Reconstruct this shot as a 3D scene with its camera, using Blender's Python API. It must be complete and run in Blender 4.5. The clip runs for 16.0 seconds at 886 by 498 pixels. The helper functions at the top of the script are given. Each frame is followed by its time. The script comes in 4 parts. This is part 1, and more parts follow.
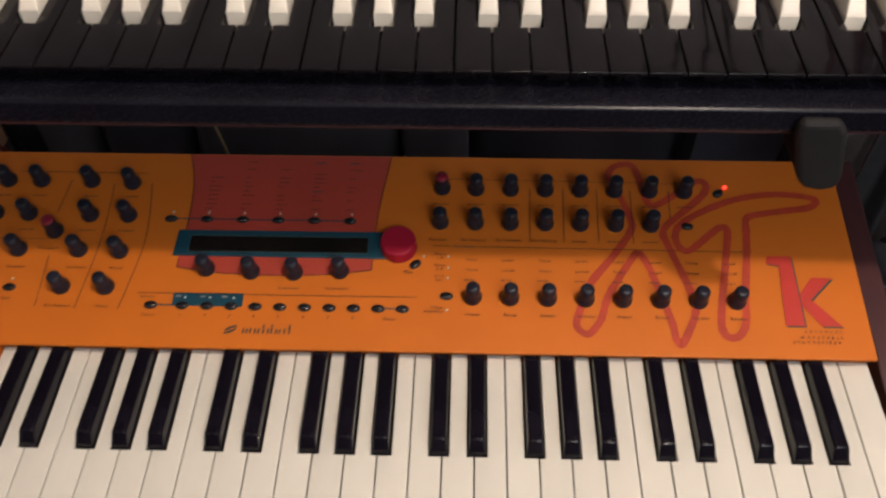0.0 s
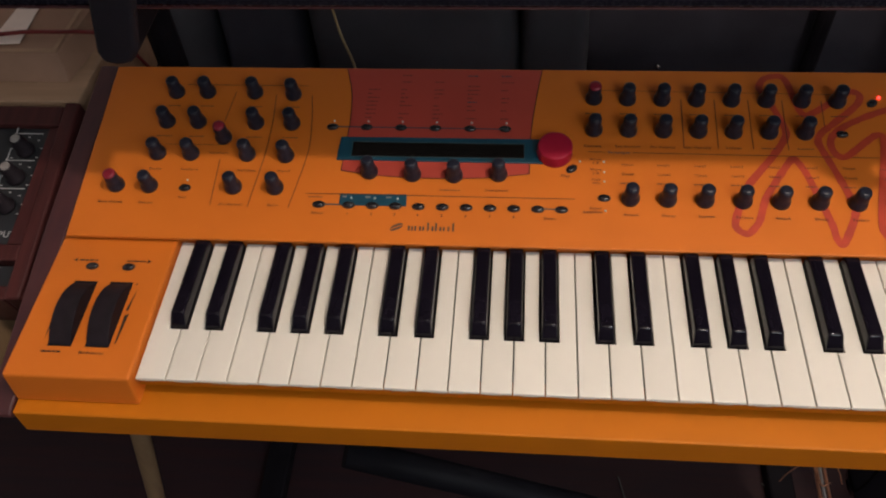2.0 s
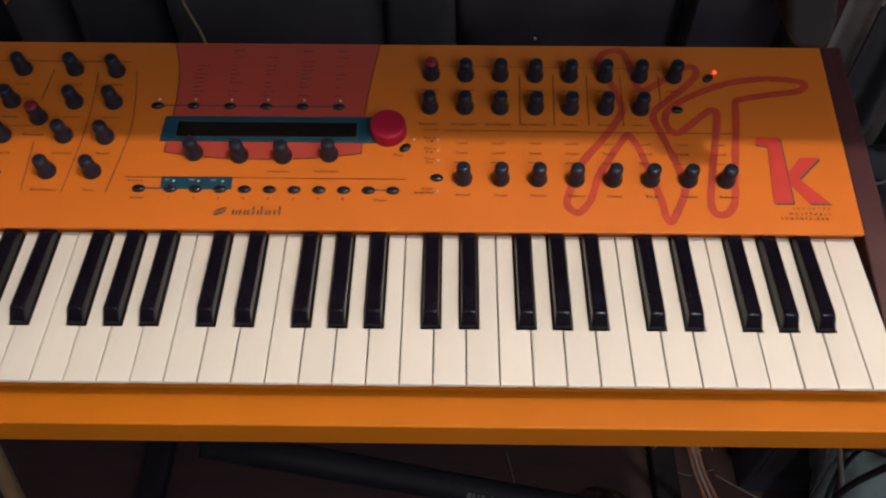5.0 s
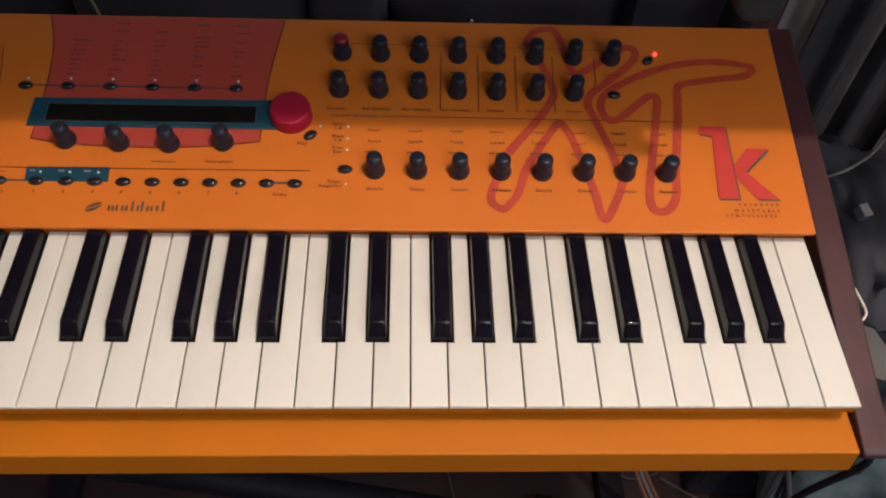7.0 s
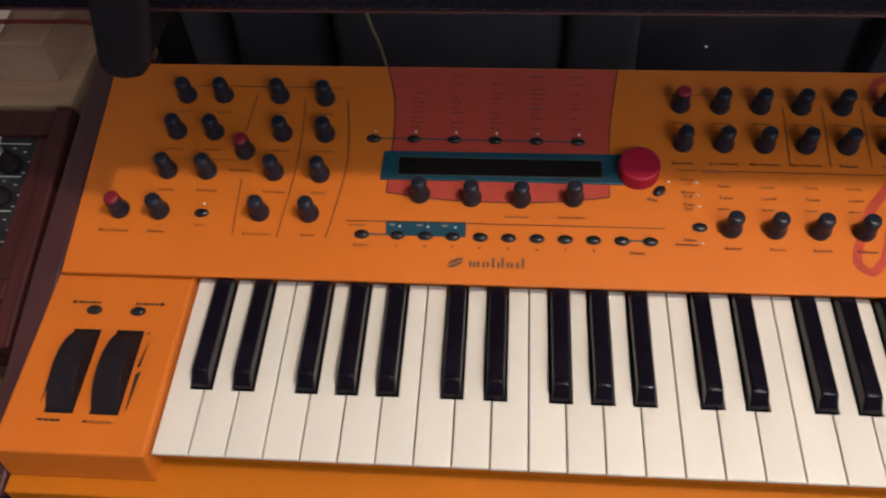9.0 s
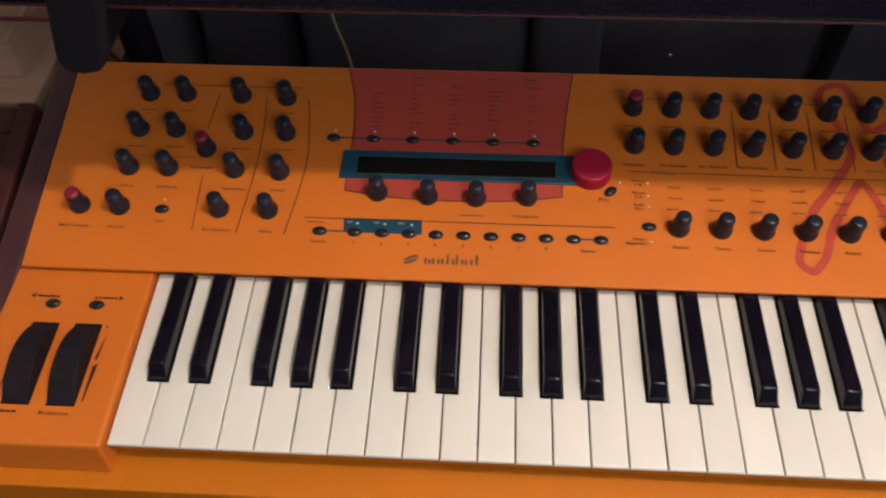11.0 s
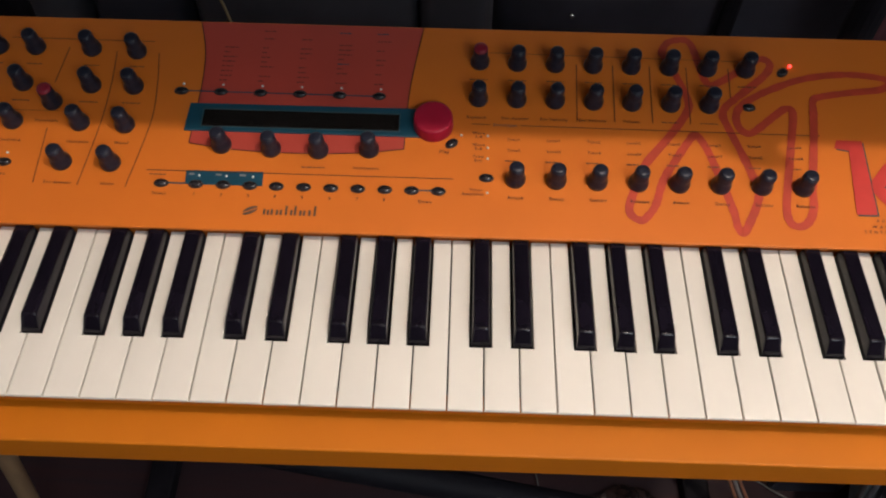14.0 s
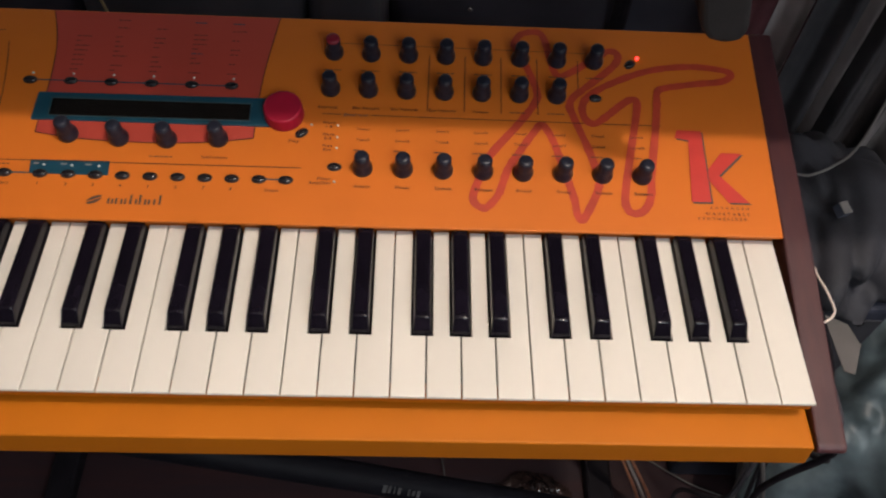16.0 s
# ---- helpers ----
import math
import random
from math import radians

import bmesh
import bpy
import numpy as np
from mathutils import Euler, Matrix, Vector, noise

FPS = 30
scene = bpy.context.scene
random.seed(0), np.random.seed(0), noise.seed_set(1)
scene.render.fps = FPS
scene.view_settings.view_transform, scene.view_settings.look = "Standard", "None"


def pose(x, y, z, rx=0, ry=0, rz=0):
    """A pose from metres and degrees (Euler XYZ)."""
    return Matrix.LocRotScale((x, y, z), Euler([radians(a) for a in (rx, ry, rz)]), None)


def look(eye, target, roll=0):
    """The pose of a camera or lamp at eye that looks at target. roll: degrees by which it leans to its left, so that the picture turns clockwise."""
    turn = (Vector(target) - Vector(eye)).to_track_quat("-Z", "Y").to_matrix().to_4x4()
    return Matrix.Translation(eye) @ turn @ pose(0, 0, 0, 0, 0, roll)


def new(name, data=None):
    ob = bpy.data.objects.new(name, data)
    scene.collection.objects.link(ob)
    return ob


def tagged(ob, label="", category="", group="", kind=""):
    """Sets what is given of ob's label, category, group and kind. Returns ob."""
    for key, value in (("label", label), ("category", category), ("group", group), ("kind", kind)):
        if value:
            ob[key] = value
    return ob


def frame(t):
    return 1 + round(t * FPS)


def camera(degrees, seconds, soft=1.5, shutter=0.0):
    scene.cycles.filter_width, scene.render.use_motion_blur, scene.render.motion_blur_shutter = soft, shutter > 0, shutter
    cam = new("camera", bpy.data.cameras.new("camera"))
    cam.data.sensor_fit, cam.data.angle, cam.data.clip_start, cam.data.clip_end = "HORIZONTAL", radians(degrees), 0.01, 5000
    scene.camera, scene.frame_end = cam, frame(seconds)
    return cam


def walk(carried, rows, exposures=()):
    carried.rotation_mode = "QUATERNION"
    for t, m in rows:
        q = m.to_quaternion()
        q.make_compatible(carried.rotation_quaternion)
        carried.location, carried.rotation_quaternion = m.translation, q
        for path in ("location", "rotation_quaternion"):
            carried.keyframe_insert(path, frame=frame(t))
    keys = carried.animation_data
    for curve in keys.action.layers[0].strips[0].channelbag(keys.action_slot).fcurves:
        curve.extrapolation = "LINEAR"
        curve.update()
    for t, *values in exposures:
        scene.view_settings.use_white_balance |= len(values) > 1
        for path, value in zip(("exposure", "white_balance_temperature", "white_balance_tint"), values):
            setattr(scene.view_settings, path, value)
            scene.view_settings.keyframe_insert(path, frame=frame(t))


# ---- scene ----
cam = camera(55.6, 16.0, soft=2.0, shutter=0.4)
# Seconds, eye, target, roll
PATH = [
    (0, (0.367, -0.227, 1.363), (0.315, 1.049, -0.176), -0.9),
    (0.5, (0.345, -0.28, 1.354), (0.21, 1.014, -0.164), -3.4),
    (1, (0.313, -0.3, 1.351), (0.129, 0.986, -0.171), -4.7),
    (1.5, (0.289, -0.305, 1.343), (0.093, 0.973, -0.184), -5.4),
    (2, (0.282, -0.301, 1.336), (0.108, 0.951, -0.214), -4.6),
    (2.5, (0.283, -0.298, 1.331), (0.137, 0.951, -0.225), -4.0),
    (3, (0.294, -0.293, 1.327), (0.157, 0.949, -0.235), -4.1),
    (3.5, (0.304, -0.289, 1.326), (0.189, 0.953, -0.238), -3.5),
    (4, (0.319, -0.289, 1.325), (0.241, 0.95, -0.243), -2.2),
    (4.5, (0.34, -0.287, 1.323), (0.298, 0.938, -0.258), -1.2),
    (5, (0.363, -0.276, 1.323), (0.349, 0.927, -0.274), 0.0),
    (5.2, (0.374, -0.272, 1.324), (0.378, 0.932, -0.274), 0.5),
    (6.3, (0.398, -0.244, 1.294), (0.475, 0.946, -0.313), 3.2),
    (7.3, (0.387, -0.219, 1.265), (0.483, 0.959, -0.349), 4.3),
    (7.5, (0.378, -0.215, 1.267), (0.434, 0.945, -0.362), 3.0),
    (8, (0.334, -0.207, 1.274), (0.343, 0.965, -0.347), 0.4),
    (8.5, (0.271, -0.2, 1.285), (0.195, 0.983, -0.326), -2.4),
    (8.7, (0.244, -0.194, 1.288), (0.112, 0.983, -0.323), -4.2),
    (9.6, (0.196, -0.196, 1.293), (0.060, 0.983, -0.317), -3.4),
    (10.8, (0.219, -0.203, 1.298), (0.130, 0.982, -0.311), -1.5),
    (11, (0.233, -0.207, 1.296), (0.142, 0.987, -0.305), -1.5),
    (11.5, (0.258, -0.209, 1.296), (0.176, 0.958, -0.326), -0.8),
    (12, (0.276, -0.212, 1.295), (0.205, 0.949, -0.332), -0.6),
    (12.5, (0.291, -0.214, 1.294), (0.23, 0.949, -0.333), -0.7),
    (13, (0.301, -0.216, 1.294), (0.253, 0.942, -0.336), -0.5),
    (13.5, (0.314, -0.218, 1.294), (0.292, 0.929, -0.344), 0.6),
    (14, (0.33, -0.22, 1.296), (0.306, 0.919, -0.348), 0.8),
    (14.5, (0.347, -0.221, 1.298), (0.338, 0.905, -0.356), 1.4),
    (15, (0.377, -0.223, 1.299), (0.386, 0.883, -0.367), 1.6),
    (15.5, (0.398, -0.224, 1.301), (0.419, 0.886, -0.362), 2.3),
    (16, (0.41, -0.228, 1.303), (0.49, 0.902, -0.346), 4.8),
]
walk(cam, [(t, look(eye, target, roll)) for t, eye, target, roll in PATH],
     exposures=[(0, -0.07, 6600, 10), (1.5, -0.10, 6550, 10), (4, 0.01, 6450, 10), (5.2, 0.03, 6400, 10), (7.5, 0.08, 6330, 10), (8.5, 0.14, 6320, 10),
                (11, 0.14, 6330, 10), (12.5, 0.10, 6320, 10), (14, 0.08, 6340, 10), (16, 0.06, 6380, 10)])

# ---- light: a ceiling lamp over the keys, an added fill lamp behind the camera ----
world = bpy.data.worlds.new("world")
world.use_nodes = True
world.node_tree.nodes["Background"].inputs[0].default_value = (0.02, 0.015, 0.012, 1)
world.node_tree.nodes["Background"].inputs[1].default_value = 0.3
scene.world = world


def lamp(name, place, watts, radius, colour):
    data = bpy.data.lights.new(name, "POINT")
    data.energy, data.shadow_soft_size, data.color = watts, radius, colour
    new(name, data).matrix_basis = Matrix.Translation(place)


lamp("ceiling_lamp", (0.80, -0.205, 2.3), 45, 0.035, (1.0, 0.84, 0.70))
# Unseen soft fill, added to lift the shade under the upper keyboard.
lamp("soft_fill_lamp", (1.05, -1.3, 2.1), 42, 0.45, (0.86, 0.96, 1.0))
scene.view_settings.exposure = 0.0


# ---- materials ----
def material(name, colour, rough=0.5, metal=0.0, vary=0.08, scale=40.0, bump=0.0, bump_scale=400.0, coat=0.0,
             second=None, stretch=(1, 1, 1), random_tint=0.0, specular=0.5):
    m = bpy.data.materials.new(name)
    m.use_nodes = True
    nt = m.node_tree
    bsdf = nt.nodes["Principled BSDF"]
    tc = nt.nodes.new("ShaderNodeTexCoord")
    mp = nt.nodes.new("ShaderNodeMapping")
    mp.inputs["Scale"].default_value = stretch
    nt.links.new(tc.outputs["Object"], mp.inputs[0])
    big = nt.nodes.new("ShaderNodeTexNoise")
    big.inputs["Scale"].default_value, big.inputs["Detail"].default_value = scale, 6
    nt.links.new(mp.outputs[0], big.inputs["Vector"])
    ramp = nt.nodes.new("ShaderNodeValToRGB")
    lo = second or tuple(c * (1 - vary) for c in colour)
    hi = colour if second else tuple(min(1, c * (1 + vary)) for c in colour)
    ramp.color_ramp.elements[0].position, ramp.color_ramp.elements[1].position = 0.35, 0.65
    ramp.color_ramp.elements[0].color, ramp.color_ramp.elements[1].color = (*lo, 1), (*hi, 1)
    nt.links.new(big.outputs["Fac"], ramp.inputs[0])
    out = ramp.outputs[0]
    if random_tint:
        info = nt.nodes.new("ShaderNodeObjectInfo")
        hsv = nt.nodes.new("ShaderNodeHueSaturation")
        mr = nt.nodes.new("ShaderNodeMapRange")
        mr.inputs[3].default_value, mr.inputs[4].default_value = 1 - random_tint, 1 + random_tint
        nt.links.new(info.outputs["Random"], mr.inputs[0])
        nt.links.new(mr.outputs[0], hsv.inputs["Value"])
        nt.links.new(out, hsv.inputs["Color"])
        out = hsv.outputs[0]
    nt.links.new(out, bsdf.inputs["Base Color"])
    fine = nt.nodes.new("ShaderNodeTexNoise")
    fine.inputs["Scale"].default_value, fine.inputs["Detail"].default_value = bump_scale, 4
    nt.links.new(mp.outputs[0], fine.inputs["Vector"])
    rr = nt.nodes.new("ShaderNodeMapRange")
    rr.inputs[3].default_value, rr.inputs[4].default_value = max(0.02, rough - 0.07), min(1, rough + 0.07)
    nt.links.new(fine.outputs["Fac"], rr.inputs[0])
    nt.links.new(rr.outputs[0], bsdf.inputs["Roughness"])
    if bump:
        b = nt.nodes.new("ShaderNodeBump")
        b.inputs["Strength"].default_value, b.inputs["Distance"].default_value = bump, 0.0006
        nt.links.new(fine.outputs["Fac"], b.inputs["Height"])
        nt.links.new(b.outputs[0], bsdf.inputs["Normal"])
    bsdf.inputs["Metallic"].default_value = metal
    bsdf.inputs["Specular IOR Level"].default_value = specular
    bsdf.inputs["Coat Weight"].default_value = coat
    return m


ORANGE = material("orange_paint", (0.59, 0.1465, 0.0135), 0.5, vary=0.05, scale=9, bump=0.12, bump_scale=1500, specular=0.3)
AMBER = material("amber_orange_paint", (0.49, 0.138, 0.003), 0.55, vary=0.06, scale=7, bump=0.12, bump_scale=1200, specular=0.25)
BONE = material("warm_white_plastic", (0.84, 0.76, 0.66), 0.3, vary=0.03, scale=25, random_tint=0.04)
IVORY = material("ivory_plastic", (0.722, 0.678, 0.598), 0.32, vary=0.03, scale=25, bump=0.03, random_tint=0.035)
EBONY = material("black_key_plastic", (0.0065, 0.005, 0.009), 0.05, vary=0.2, scale=60, bump=0.01, specular=0.26)
CHEEK = material("plum_stained_wood", (0.068, 0.020, 0.021), 0.42, second=(0.050, 0.015, 0.018), scale=14, stretch=(8, 1, 8), bump=0.1)
KNOB = material("charcoal_rubber", (0.015, 0.016, 0.026), 0.32, vary=0.15, scale=200, bump=0.1, specular=0.26)
REDCAP = material("red_knob_plastic", (0.20, 0.006, 0.020), 0.45, vary=0.06, scale=200)
DIAL = material("crimson_dial_plastic", (0.31, 0.005, 0.026), 0.5, vary=0.06, scale=80, bump=0.05, specular=0.3)
BUTTON = material("black_button_rubber", (0.016, 0.014, 0.016), 0.25, vary=0.1, scale=200)
INK = material("black_ink", (0.022, 0.010, 0.008), 0.6, vary=0.25, scale=300)
TEXTINK = material("thin_brown_ink", (0.022, 0.010, 0.007), 0.6, vary=0.25, scale=300)
REDTEXT = material("faded_maroon_ink", (0.15, 0.024, 0.022), 0.6, vary=0.3, scale=300)
MARKINK = material("brown_mark_ink", (0.10, 0.050, 0.028), 0.6, vary=0.2, scale=300)
GREYINK = material("worn_grey_ink", (0.10, 0.040, 0.020), 0.6, vary=0.3, scale=300)
REDINK = material("red_screen_print", (0.41, 0.048, 0.030), 0.5, vary=0.06, scale=12, bump=0.1, bump_scale=1500)
SCRIBBLE = material("dark_red_screen_print", (0.43, 0.040, 0.016), 0.55, vary=0.14, scale=60, bump=0.1, bump_scale=1500)
KRED = material("bright_red_screen_print", (0.52, 0.035, 0.025), 0.5, vary=0.05, scale=60)
TEAL = material("teal_screen_print", (0.004, 0.050, 0.080), 0.45, vary=0.08, scale=30)
SHADE = material("slate_screen_print", (0.06, 0.06, 0.05), 0.55, vary=0.1, scale=200)
RIM = material("grey_teal_rim", (0.045, 0.075, 0.085), 0.5, vary=0.1, scale=60)
SCREEN = material("unlit_display_glass", (0.011, 0.009, 0.008), 0.16, vary=0.2, scale=300)
CLEAR = material("clear_lens_plastic", (0.58, 0.56, 0.52), 0.15, vary=0.05)
WHEEL = material("black_wheel_rubber", (0.015, 0.011, 0.014), 0.55, vary=0.15, scale=120, bump=0.2, bump_scale=900, specular=0.1)
DARK = material("matt_black_plastic", (0.006, 0.0055, 0.009), 0.65, vary=0.15, scale=30, bump=0.1, specular=0.2)
GLOSS = material("satin_black_lacquer", (0.007, 0.0065, 0.011), 0.27, vary=0.2, scale=20, specular=0.16)
NATURAL = material("black_natural_plastic", (0.006, 0.0045, 0.006), 0.1, vary=0.35, scale=60, bump=0.12, bump_scale=90, random_tint=0.15, specular=0.18)
SCARLET = material("scarlet_lacquer", (0.52, 0.008, 0.03), 0.35, vary=0.05, scale=12)
TUBE = material("black_stand_paint", (0.011, 0.009, 0.012), 0.6, specular=0.12, vary=0.2, scale=40, bump=0.05)
CAP = material("dark_grey_rubber", (0.013, 0.012, 0.013), 0.7, specular=0.25, vary=0.12, scale=60, bump=0.2)
PALEWOOD = material("pale_beech", (0.28, 0.18, 0.095), 0.5, second=(0.22, 0.135, 0.07), scale=12, stretch=(9, 9, 1), bump=0.1)
WALNUT = material("reddish_walnut", (0.068, 0.017, 0.016), 0.5, specular=0.2, second=(0.042, 0.011, 0.011), scale=10, stretch=(10, 1, 10), bump=0.1)
PANELBLACK = material("black_anodised_panel", (0.011, 0.012, 0.015), 0.5, vary=0.15, scale=40, bump=0.1, bump_scale=1200)
WHITEINK = material("white_ink", (0.40, 0.39, 0.38), 0.6, vary=0.1, scale=200)
CARD = material("brown_cardboard", (0.37, 0.21, 0.14), 0.75, second=(0.29, 0.165, 0.105), scale=18, bump=0.25, bump_scale=600)
DULLCARD = material("dull_grey_card", (0.11, 0.10, 0.095), 0.8, vary=0.12, scale=18, bump=0.25, bump_scale=600)
CREAM = material("cream_plywood", (0.43, 0.26, 0.16), 0.6, second=(0.35, 0.21, 0.125), scale=8, stretch=(1, 9, 9), bump=0.15)
PAPER = material("white_paper", (0.80, 0.66, 0.58), 0.7, vary=0.08, scale=30, bump=0.1)
REDCABLE = material("red_cable_sheath", (0.16, 0.012, 0.012), 0.45, vary=0.1, scale=80)
YELLOWCABLE = material("tan_cable_sheath", (0.32, 0.26, 0.14), 0.5, vary=0.1, scale=80)
CHROME = material("chrome_plate", (0.75, 0.75, 0.74), 0.15, metal=1.0, vary=0.05)
COPPER = material("copper_cable", (0.45, 0.20, 0.12), 0.35, metal=0.5, vary=0.15, scale=90)
GREYCABLE = material("grey_cable_sheath", (0.22, 0.20, 0.19), 0.45, vary=0.1, scale=80)
DIMCABLE = material("dim_grey_cable_sheath", (0.075, 0.07, 0.07), 0.5, vary=0.1, scale=80)
CLOTH = material("charcoal_cloth", (0.26, 0.245, 0.255), 0.9, vary=0.25, scale=14, bump=0.4, bump_scale=900)
BLACKCLOTH = material("faded_black_cloth", (0.085, 0.08, 0.09), 0.85, vary=0.25, scale=14, bump=0.4, bump_scale=900)
DARKCLOTH = material("black_nylon", (0.030, 0.030, 0.038), 0.72, vary=0.3, scale=20, bump=0.4, bump_scale=300)
GREYCLOTH = material("grey_cloth", (0.45, 0.42, 0.43), 0.9, vary=0.2, scale=14, bump=0.4, bump_scale=900)
FOIL = material("crumpled_blue_grey_plastic", (0.085, 0.115, 0.130), 0.45, vary=0.35, scale=25, bump=0.5, bump_scale=60)
CASE = material("scuffed_black_case", (0.070, 0.078, 0.110), 0.6, vary=0.35, scale=7, bump=0.3)
BAGCLOTH = material("creased_grey_black_nylon", (0.066, 0.066, 0.080), 0.5, vary=0.3, scale=5, bump=0.4, bump_scale=260, specular=0.35)
DARKBAG = material("creased_blue_black_nylon", (0.044, 0.043, 0.058), 0.5, vary=0.3, scale=6, bump=0.4, bump_scale=260, specular=0.3)
MAROON = material("dark_maroon_cloth", (0.15, 0.05, 0.06), 0.9, vary=0.2, scale=14, bump=0.4, bump_scale=900)
FILM = material("clear_wrapping_film", (0.055, 0.032, 0.028), 0.15, vary=0.4, scale=40, bump=0.3, bump_scale=120, specular=0.8)
# For the unseen south wall, dark so that the black keys mirror darkness.
DARKWALL = material("dark_reflected_wall", (0.028, 0.028, 0.034), 0.9, vary=0.15, scale=3)
BLACKCASE = material("plain_black_case", (0.028, 0.030, 0.048), 0.6, vary=0.3, scale=9, bump=0.3)
FLOORMAT = material("dark_red_floorboards", (0.042, 0.018, 0.020), 0.5, specular=0.25, second=(0.030, 0.017, 0.021), scale=5, stretch=(1, 12, 1), bump=0.2, bump_scale=120)
WALLMAT = material("pale_bounce_plaster", (0.64, 0.62, 0.63), 0.9, vary=0.06, scale=3, bump=0.2, bump_scale=90)
REDGLOW = bpy.data.materials.new("lit_red_led")
REDGLOW.use_nodes = True
REDGLOW.node_tree.nodes["Principled BSDF"].inputs["Base Color"].default_value = (0.8, 0.02, 0.02, 1)
REDGLOW.node_tree.nodes["Principled BSDF"].inputs["Emission Color"].default_value = (1.0, 0.04, 0.03, 1)
REDGLOW.node_tree.nodes["Principled BSDF"].inputs["Emission Strength"].default_value = 4.0


# ---- mesh helpers ----
WORLD_OF = {}


def mesh_of(bm, name, smooth=False):
    me = bpy.data.meshes.new(name)
    bmesh.ops.recalc_face_normals(bm, faces=bm.faces)
    bm.to_mesh(me)
    bm.free()
    if smooth:
        me.polygons.foreach_set("use_smooth", [True] * len(me.polygons))
    return me


def part(name, bm, mat, parent=None, label="", m=None, smooth=False):
    """One mesh object under a thing or a part; m is its place in the world."""
    me = bm if isinstance(bm, bpy.types.Mesh) else mesh_of(bm, name, smooth)
    if not me.materials:
        me.materials.append(mat)
    ob = new(name, me)
    m = m or Matrix()
    WORLD_OF[ob] = m
    if parent:
        ob.parent = parent
        ob.matrix_parent_inverse = WORLD_OF[parent].inverted()
    ob.matrix_basis = m
    return tagged(ob, label)


def thing(name, place, label, category, group="", kind=""):
    ob = new(name)
    ob.empty_display_size = 0.02
    WORLD_OF[ob] = Matrix.Translation(place)
    ob.matrix_basis = WORLD_OF[ob]
    return tagged(ob, label, category, group, kind)


def bevelled(bm, width, segments=2):
    bmesh.ops.bevel(bm, geom=bm.edges[:], offset=width, segments=segments, affect="EDGES", profile=0.5, clamp_overlap=True)
    return bm


def box(x0, x1, y0, y1, z0, z1, bevel=0.0, segments=2):
    bm = bmesh.new()
    bmesh.ops.create_cube(bm, size=1, matrix=Matrix.LocRotScale(((x0 + x1) / 2, (y0 + y1) / 2, (z0 + z1) / 2), None, (x1 - x0, y1 - y0, z1 - z0)))
    return bevelled(bm, bevel, segments) if bevel else bm


def prism(outline, lift, bevel=0.0, axis="z", segments=2):
    """A solid over an outline of 2D points, from lift[0] to lift[1] along the axis."""
    place = {"z": lambda a, b, c: (a, b, c), "x": lambda a, b, c: (c, a, b), "y": lambda a, b, c: (a, c, b)}[axis]
    bm = bmesh.new()
    low = [bm.verts.new(place(a, b, lift[0])) for a, b in outline]
    top = [bm.verts.new(place(a, b, lift[1])) for a, b in outline]
    bm.faces.new(low[::-1])
    bm.faces.new(top)
    for i in range(len(outline)):
        j = (i + 1) % len(outline)
        bm.faces.new((low[i], low[j], top[j], top[i]))
    bmesh.ops.recalc_face_normals(bm, faces=bm.faces)
    return bevelled(bm, bevel, segments) if bevel else bm


def turned(profile, sides=24):
    """A solid of revolution about z from (radius, height) pairs, from the bottom up."""
    bm = bmesh.new()
    rings = []
    for r, h in profile:
        rings.append([bm.verts.new((r * math.cos(2 * math.pi * k / sides), r * math.sin(2 * math.pi * k / sides), h)) for k in range(sides)])
    for a, b in zip(rings, rings[1:]):
        for k in range(sides):
            bm.faces.new((a[k], a[(k + 1) % sides], b[(k + 1) % sides], b[k]))
    bm.faces.new(rings[0][::-1])
    bm.faces.new(rings[-1])
    return bm


def smooth_line(points, steps=6, closed=False):
    """Catmull-Rom through the points."""
    pts = [Vector(p) for p in points]
    n, out = len(pts), []
    for i in range(n if closed else n - 1):
        if closed:
            a, b, c, d = pts[i - 1], pts[i], pts[(i + 1) % n], pts[(i + 2) % n]
        else:
            a, b, c, d = pts[max(i - 1, 0)], pts[i], pts[i + 1], pts[min(i + 2, n - 1)]
        for k in range(steps):
            t = k / steps
            out.append(0.5 * (2 * b + (c - a) * t + (2 * a - 5 * b + 4 * c - d) * t * t + (3 * b - a - 3 * c + d) * t ** 3))
    return out if closed else out + [pts[-1]]


def cable(points, radius, sides=8, steps=8):
    """A round cable along a smooth line."""
    line = smooth_line(points, steps)
    bm = bmesh.new()
    rings = []
    for i, p in enumerate(line):
        way = (line[min(i + 1, len(line) - 1)] - line[max(i - 1, 0)]).normalized()
        side = way.cross(Vector((0.31, 0.2, 0.93))).normalized()
        up = side.cross(way)
        rings.append([bm.verts.new(p + radius * (math.cos(2 * math.pi * k / sides) * side + math.sin(2 * math.pi * k / sides) * up)) for k in range(sides)])
    for a, b in zip(rings, rings[1:]):
        for k in range(sides):
            bm.faces.new((a[k], a[(k + 1) % sides], b[(k + 1) % sides], b[k]))
    bm.faces.new(rings[0][::-1])
    bm.faces.new(rings[-1])
    return bm


